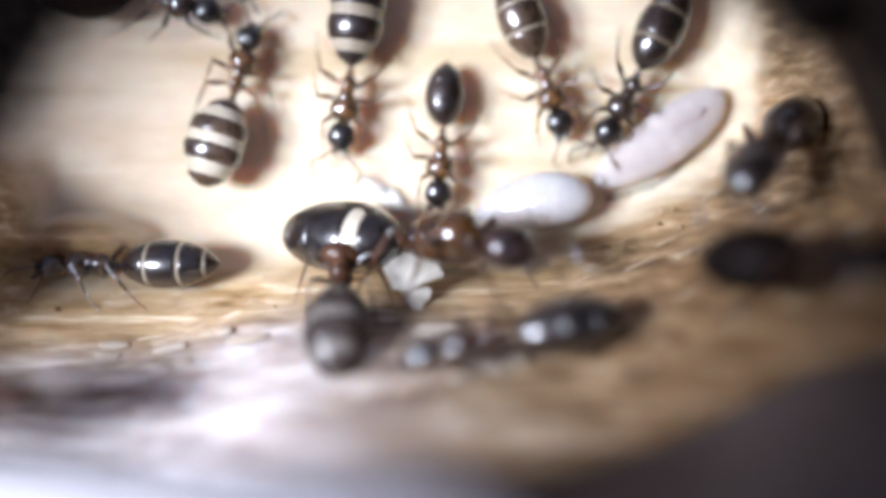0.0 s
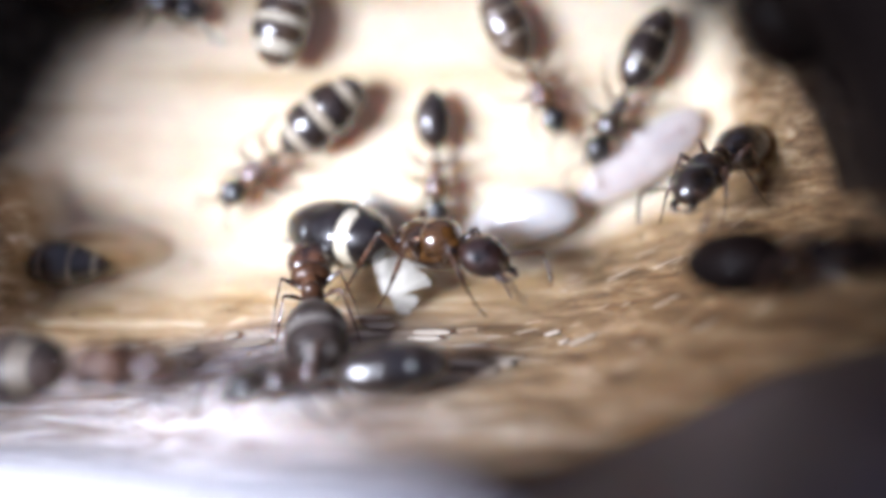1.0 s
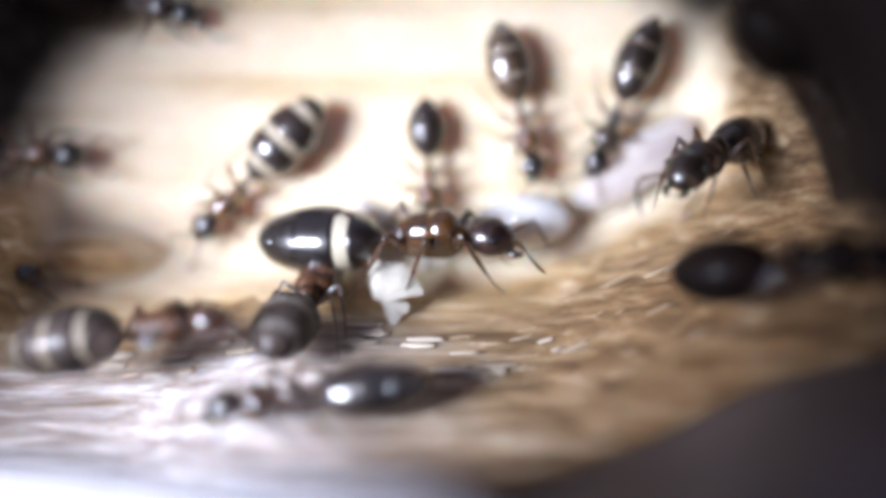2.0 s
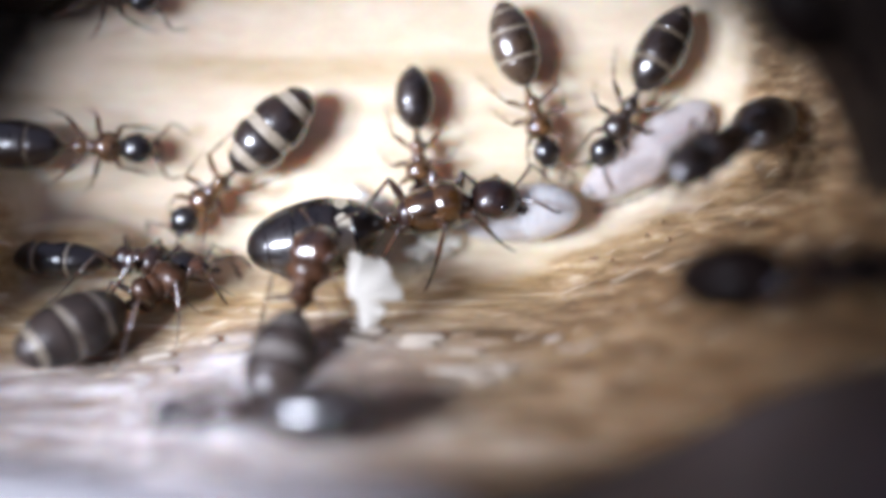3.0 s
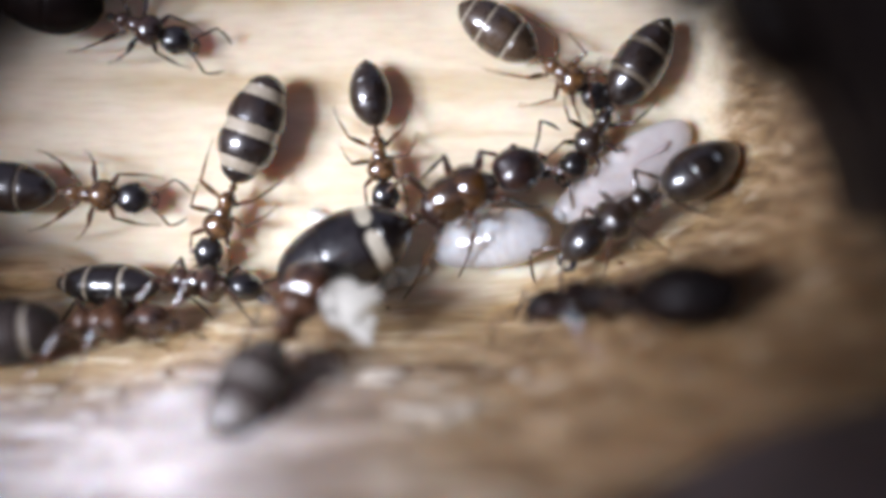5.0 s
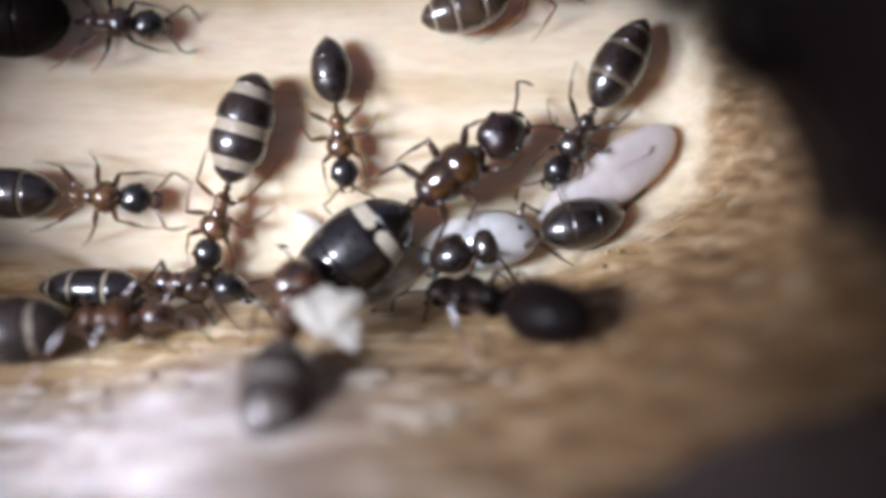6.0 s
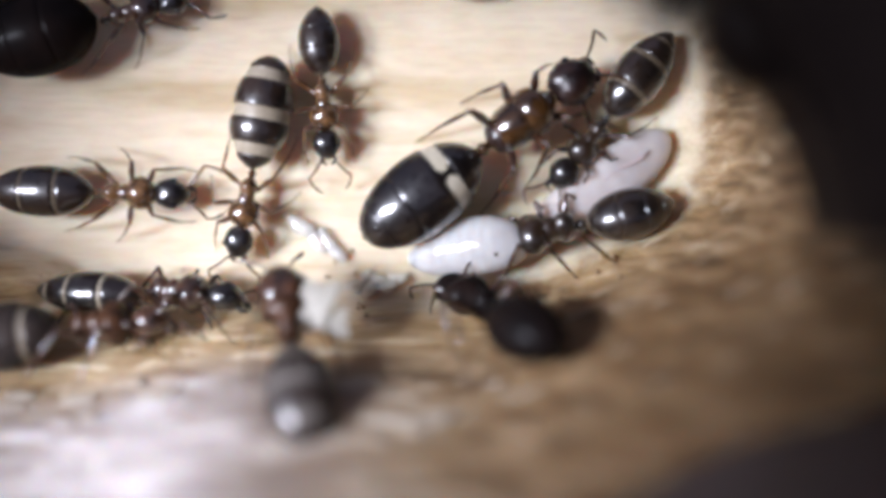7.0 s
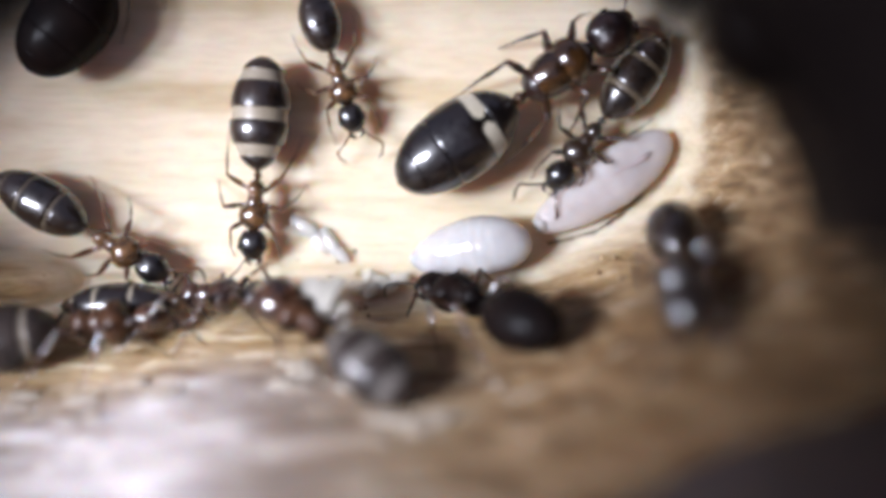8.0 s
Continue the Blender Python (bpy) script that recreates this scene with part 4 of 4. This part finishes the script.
    walk(ant_h, [
        (0, pose(-0.01108, -0.00948, 0.01164, -0.6, -8.3, -80.8)),
        (0.5, pose(-0.01024, -0.00923, 0.01171, -0.1, -8.3, -81.3)),
        (1, pose(-0.00830, -0.00890, 0.01210, 10.5, -7.9, -103.4)),
        (1.5, pose(-0.00694, -0.00886, 0.01253, 16.1, -8.4, -106.5)),
        (2.8, pose(-0.00828, -0.00312, 0.01087, 7.2, -5.2, -53.1)),
        (3, pose(-0.00804, -0.00333, 0.01083, 8.6, -5.8, -46.3)),
        (3.5, pose(-0.00758, -0.00341, 0.01085, 9.1, -6.8, -50.6)),
        (4, pose(-0.00788, -0.00331, 0.01086, 7.9, -6.3, -55.8)),
        (4.5, pose(-0.00837, -0.00359, 0.01081, 7.1, -6.7, -62.1)),
        (5, pose(-0.00840, -0.00323, 0.01092, 3.9, -5.6, -82.1)),
        (6.3, pose(-0.00781, -0.00316, 0.01097, 4.9, -5.8, -83.4)),
        (8, pose(-0.00790, -0.00311, 0.01096, 5.1, -5.6, -78.5)),
    ])
    walk(ant_i, [
        (0, pose(-0.01645, -0.00255, 0.01098, -1.1, -11.0, -99.5)),
        (1.5, pose(-0.01597, -0.00187, 0.01111, -1.5, -9.1, -99.0)),
        (2.8, pose(-0.01015, -0.00136, 0.01132, -2.8, -7.3, -95.9)),
        (3, pose(-0.00923, -0.00174, 0.01118, -0.3, -8.6, -98.0)),
        (3.5, pose(-0.00810, -0.00183, 0.01123, 0.7, -8.8, -100.9)),
        (4, pose(-0.00739, -0.00170, 0.01131, 0.1, -8.5, -100.8)),
        (4.5, pose(-0.00662, -0.00169, 0.01129, 1.1, -9.0, -99.2)),
        (5, pose(-0.00637, -0.00167, 0.01129, 1.6, -9.1, -97.0)),
        (5.2, pose(-0.00647, -0.00170, 0.01127, 1.9, -9.2, -96.5)),
        (6.3, pose(-0.00631, -0.00169, 0.01127, 2.2, -9.3, -95.0)),
        (6.5, pose(-0.00624, -0.00168, 0.01128, 2.2, -9.3, -94.9)),
        (7, pose(-0.00627, -0.00176, 0.01127, 2.0, -9.4, -98.4)),
        (7.5, pose(-0.00595, -0.00178, 0.01127, 2.4, -9.8, -95.4)),
        (8, pose(-0.00543, -0.00208, 0.01124, 3.5, -10.9, -91.8)),
    ])
    walk(ant_j, [
        (0, pose(-0.01630, 0.00098, 0.01406, -6.4, 62.9, -97.6)),
        (1.5, pose(-0.01511, 0.00124, 0.01457, -0.1, 63.4, -90.4)),
        (2.8, pose(-0.01062, 0.00120, 0.01449, -0.8, 63.4, -91.2)),
        (3, pose(-0.01061, 0.00116, 0.01441, -3.5, 63.3, -94.3)),
        (3.5, pose(-0.01113, 0.00038, 0.01290, -4.4, 60.2, -95.4)),
        (4, pose(-0.01091, 0.00073, 0.01357, -18.0, 61.0, -110.7)),
        (4.5, pose(-0.00974, 0.00080, 0.01370, -14.5, 61.7, -106.7)),
        (5, pose(-0.00936, 0.00088, 0.01386, -9.8, 62.5, -101.4)),
        (5.2, pose(-0.00952, 0.00087, 0.01384, -9.9, 62.4, -101.6)),
        (6.3, pose(-0.00823, 0.00085, 0.01381, -1.5, 62.8, -92.2)),
        (6.5, pose(-0.00780, 0.00089, 0.01390, -0.4, 62.9, -91.1)),
        (7, pose(-0.00775, 0.00094, 0.01399, -1.6, 63.0, -92.4)),
        (7.5, pose(-0.00791, 0.00086, 0.01385, -10.5, 62.3, -102.3)),
        (8, pose(-0.00804, 0.00041, 0.01304, -40.8, 49.0, -139.5)),
    ])
    walk(ant_k, [
        (0, pose(0.00840, -0.00295, 0.01479, -4.4, 15.8, 145.6)),
        (0.5, pose(0.00799, -0.00221, 0.01447, -7.4, 8.4, 141.7)),
        (1, pose(0.00784, -0.00218, 0.01449, -0.7, 7.3, 143.8)),
        (1.5, pose(0.00787, -0.00210, 0.01475, 1.8, 6.5, 145.5)),
        (2.8, pose(0.00735, -0.00258, 0.01520, -2.1, -9.4, 136.0)),
        (3, pose(0.00740, -0.00264, 0.01519, -3.5, -8.7, 135.5)),
        (3.5, pose(0.00745, -0.00309, 0.01526, -1.0, -7.2, 133.8)),
        (4, pose(0.00726, -0.00278, 0.01512, 5.4, -8.2, 136.8)),
        (4.5, pose(0.00800, -0.00173, 0.01491, -32.7, -4.1, 126.1)),
        (5, pose(0.00701, -0.00069, 0.01368, -27.0, -9.0, 111.6)),
        (5.2, pose(0.00601, -0.00029, 0.01306, -25.1, -9.7, 115.4)),
        (6.3, pose(0.00399, -0.00035, 0.01249, -9.7, -22.2, 94.9)),
        (6.5, pose(0.00449, -0.00046, 0.01257, -11.3, -20.1, 93.2)),
        (7, pose(0.00557, -0.00036, 0.01292, -15.8, -17.5, 95.9)),
        (7.5, pose(0.00625, 0.00015, 0.01353, -30.6, -15.3, 142.8)),
        (8, pose(0.00748, -0.00372, 0.01355, -2.9, 22.6, 170.5)),
    ])
    walk(ant_m, [
        (0, pose(0.00756, -0.00841, 0.01419, 16.9, 1.7, -127.6)),
        (0.5, pose(0.00772, -0.00831, 0.01427, 18.0, 0.6, -124.0)),
        (1, pose(0.00800, -0.00814, 0.01439, 18.3, 0.5, -123.1)),
        (1.5, pose(0.00803, -0.00790, 0.01441, 19.2, -0.4, -120.4)),
        (2.8, pose(0.00759, -0.00827, 0.01421, 18.7, -0.2, -121.6)),
        (3, pose(0.00753, -0.00836, 0.01419, 18.2, 0.3, -123.3)),
        (3.5, pose(0.00746, -0.00832, 0.01391, 17.4, 1.0, -124.3)),
        (4, pose(0.00830, -0.00822, 0.01412, 17.4, 1.0, -122.0)),
        (4.4, pose(0.01000, -0.00790, 0.01475, 17.0, 1.0, -115.0)),
        (4.8, pose(0.01250, -0.00765, 0.01535, 17.0, 1.0, -110.0)),
        (5.2, pose(0.01420, -0.00750, 0.01560, 17.0, 1.0, -110.0)),
        (8, pose(0.01430, -0.00750, 0.01560, 17.0, 1.0, -110.0)),
    ])
    walk(ant_p, [
        (0, pose(0.01550, -0.00560, 0.01560, -18.0, -1.2, 62.0)),
        (3.2, pose(0.01350, -0.00530, 0.01590, -18.0, -1.2, 62.0)),
        (3.6, pose(0.01120, -0.00505, 0.01584, -18.0, -1.2, 62.0)),
        (3.8, pose(0.01055, -0.00503, 0.01520, -18.0, -1.2, 62.0)),
        (4, pose(0.00964, -0.00542, 0.01440, -18.0, -1.2, 58.0)),
        (4.2, pose(0.00821, -0.00573, 0.01377, -18.0, -1.2, 55.0)),
        (4.3, pose(0.00759, -0.00587, 0.01347, -18.0, -1.2, 54.0)),
        (4.5, pose(0.00701, -0.00592, 0.01337, -18.0, -1.2, 52.6)),
        (5, pose(0.00554, -0.00518, 0.01277, -19.7, 0.5, 60.1)),
        (5.2, pose(0.00448, -0.00413, 0.01234, -19.0, -1.9, 59.6)),
        (6.3, pose(0.00312, -0.00352, 0.01184, -11.4, -5.5, 38.7)),
        (6.5, pose(0.00333, -0.00345, 0.01190, -11.1, -6.8, 34.2)),
        (7, pose(0.00304, -0.00359, 0.01180, -9.5, -6.0, 30.1)),
        (7.5, pose(0.00272, -0.00328, 0.01172, -8.5, -5.3, 34.3)),
        (8, pose(0.00277, -0.00316, 0.01174, -9.4, -5.4, 39.3)),
    ])
    walk(ant_n, [
        (0, pose(0.00130, -0.00676, 0.01161, -4.7, -0.8, 102.6)),
        (0.5, pose(-0.00066, -0.00722, 0.01142, -0.3, -1.2, 102.8)),
        (1, pose(-0.00275, -0.00767, 0.01127, -4.5, -1.6, 95.3)),
        (1.5, pose(-0.00296, -0.00806, 0.01124, -5.6, -2.4, 96.0)),
        (2.8, pose(-0.00349, -0.00826, 0.01118, -7.7, -4.8, 81.5)),
        (3, pose(-0.00387, -0.00841, 0.01112, -10.1, -6.7, 78.7)),
        (3.5, pose(-0.00694, -0.00725, 0.01053, -14.8, -12.5, 81.7)),
        (4, pose(-0.01084, -0.00754, 0.00976, -1.1, -13.4, 96.1)),
        (4.5, pose(-0.01390, -0.00758, 0.00974, 0.3, -13.4, 90.2)),
        (8, pose(-0.01313, -0.00717, 0.00984, 0.3, -13.4, 90.4)),
    ])
    walk(ant_r, [
        (0, pose(-0.00882, 0.00296, 0.01809, -27.6, 60.9, -118.3)),
        (1, pose(-0.00963, 0.00328, 0.01875, -25.8, 61.3, -116.5)),
        (1.5, pose(-0.00945, 0.00328, 0.01875, -23.4, 61.8, -113.9)),
        (2.8, pose(-0.01027, 0.00323, 0.01864, -22.7, 62.0, -112.9)),
        (3, pose(-0.01042, 0.00315, 0.01848, -19.9, 62.5, -109.7)),
        (3.5, pose(-0.01010, 0.00311, 0.01839, -25.5, 61.4, -116.0)),
        (4, pose(-0.01019, 0.00314, 0.01847, -19.0, 62.6, -108.8)),
        (4.5, pose(-0.00845, 0.00312, 0.01843, -18.6, 62.7, -108.4)),
        (5, pose(-0.00805, 0.00300, 0.01818, -36.8, 57.7, -129.2)),
        (5.2, pose(-0.00833, 0.00304, 0.01827, -36.8, 57.7, -129.3)),
        (5.8, pose(-0.00859, 0.00296, 0.01810, -13.3, 63.3, -102.4)),
        (6.3, pose(-0.00832, 0.00294, 0.01805, 5.5, 63.6, -81.3)),
        (6.5, pose(-0.00796, 0.00291, 0.01799, 14.8, 62.6, -70.8)),
        (7, pose(-0.00765, 0.00300, 0.01820, 28.5, 59.1, -55.2)),
        (7.5, pose(-0.00770, 0.00312, 0.01845, 47.4, 47.0, -31.7)),
        (8, pose(-0.00745, 0.00351, 0.01923, 55.3, 34.9, -20.0)),
    ])
    walk(white_husk, [
        (0, pose(-0.00119, -0.00307, 0.01219, 44.5, -22.9, 4.0)),
        (0.5, pose(-0.00116, -0.00301, 0.01219, 44.6, -22.9, 4.0)),
        (1, pose(-0.00136, -0.00295, 0.01219, 46.1, -19.5, 0.4)),
        (1.5, pose(-0.00133, -0.00303, 0.01219, 45.9, -19.5, 0.4)),
        (2.8, pose(-0.00169, -0.00379, 0.01269, 49.0, -8.6, -9.8)),
        (3, pose(-0.00178, -0.00417, 0.01275, 48.5, -8.8, -9.8)),
        (3.5, pose(-0.00156, -0.00397, 0.01284, 47.9, -15.9, -3.2)),
        (4, pose(-0.00159, -0.00304, 0.01273, 47.5, -23.0, 3.4)),
        (4.5, pose(-0.00139, -0.00346, 0.01278, 43.3, -29.7, 11.1)),
        (5, pose(-0.00135, -0.00372, 0.01281, 38.1, -35.7, 19.8)),
        (5.2, pose(-0.00162, -0.00371, 0.01275, 37.8, -35.6, 19.9)),
        (6.3, pose(-0.00131, -0.00426, 0.01294, 31.3, -40.8, 29.9)),
        (6.5, pose(-0.00135, -0.00405, 0.01291, 31.7, -41.0, 29.8)),
        (7, pose(-0.00157, -0.00348, 0.01284, 24.7, -46.1, 40.9)),
        (7.5, pose(-0.00173, -0.00308, 0.01278, 25.4, -46.7, 40.6)),
        (8, pose(-0.00164, -0.00310, 0.01279, 25.4, -46.6, 40.6)),
    ])
    for n, (ant, size) in enumerate(((queen, 6), (ant_a, 5), (ant_b, 6), (ant_c, 14), (ant_d, 7), (ant_e, 3), (ant_f, 6), (ant_g, 14), (ant_h, 6),
                                     (ant_i, 5), (ant_j, 5), (ant_k, 10), (ant_m, 12), (ant_p, 12), (ant_n, 14), (ant_r, 6), (ant_q, 3))):
        swing_legs(ant, 0.25, size, 0.9 * n)


motions()
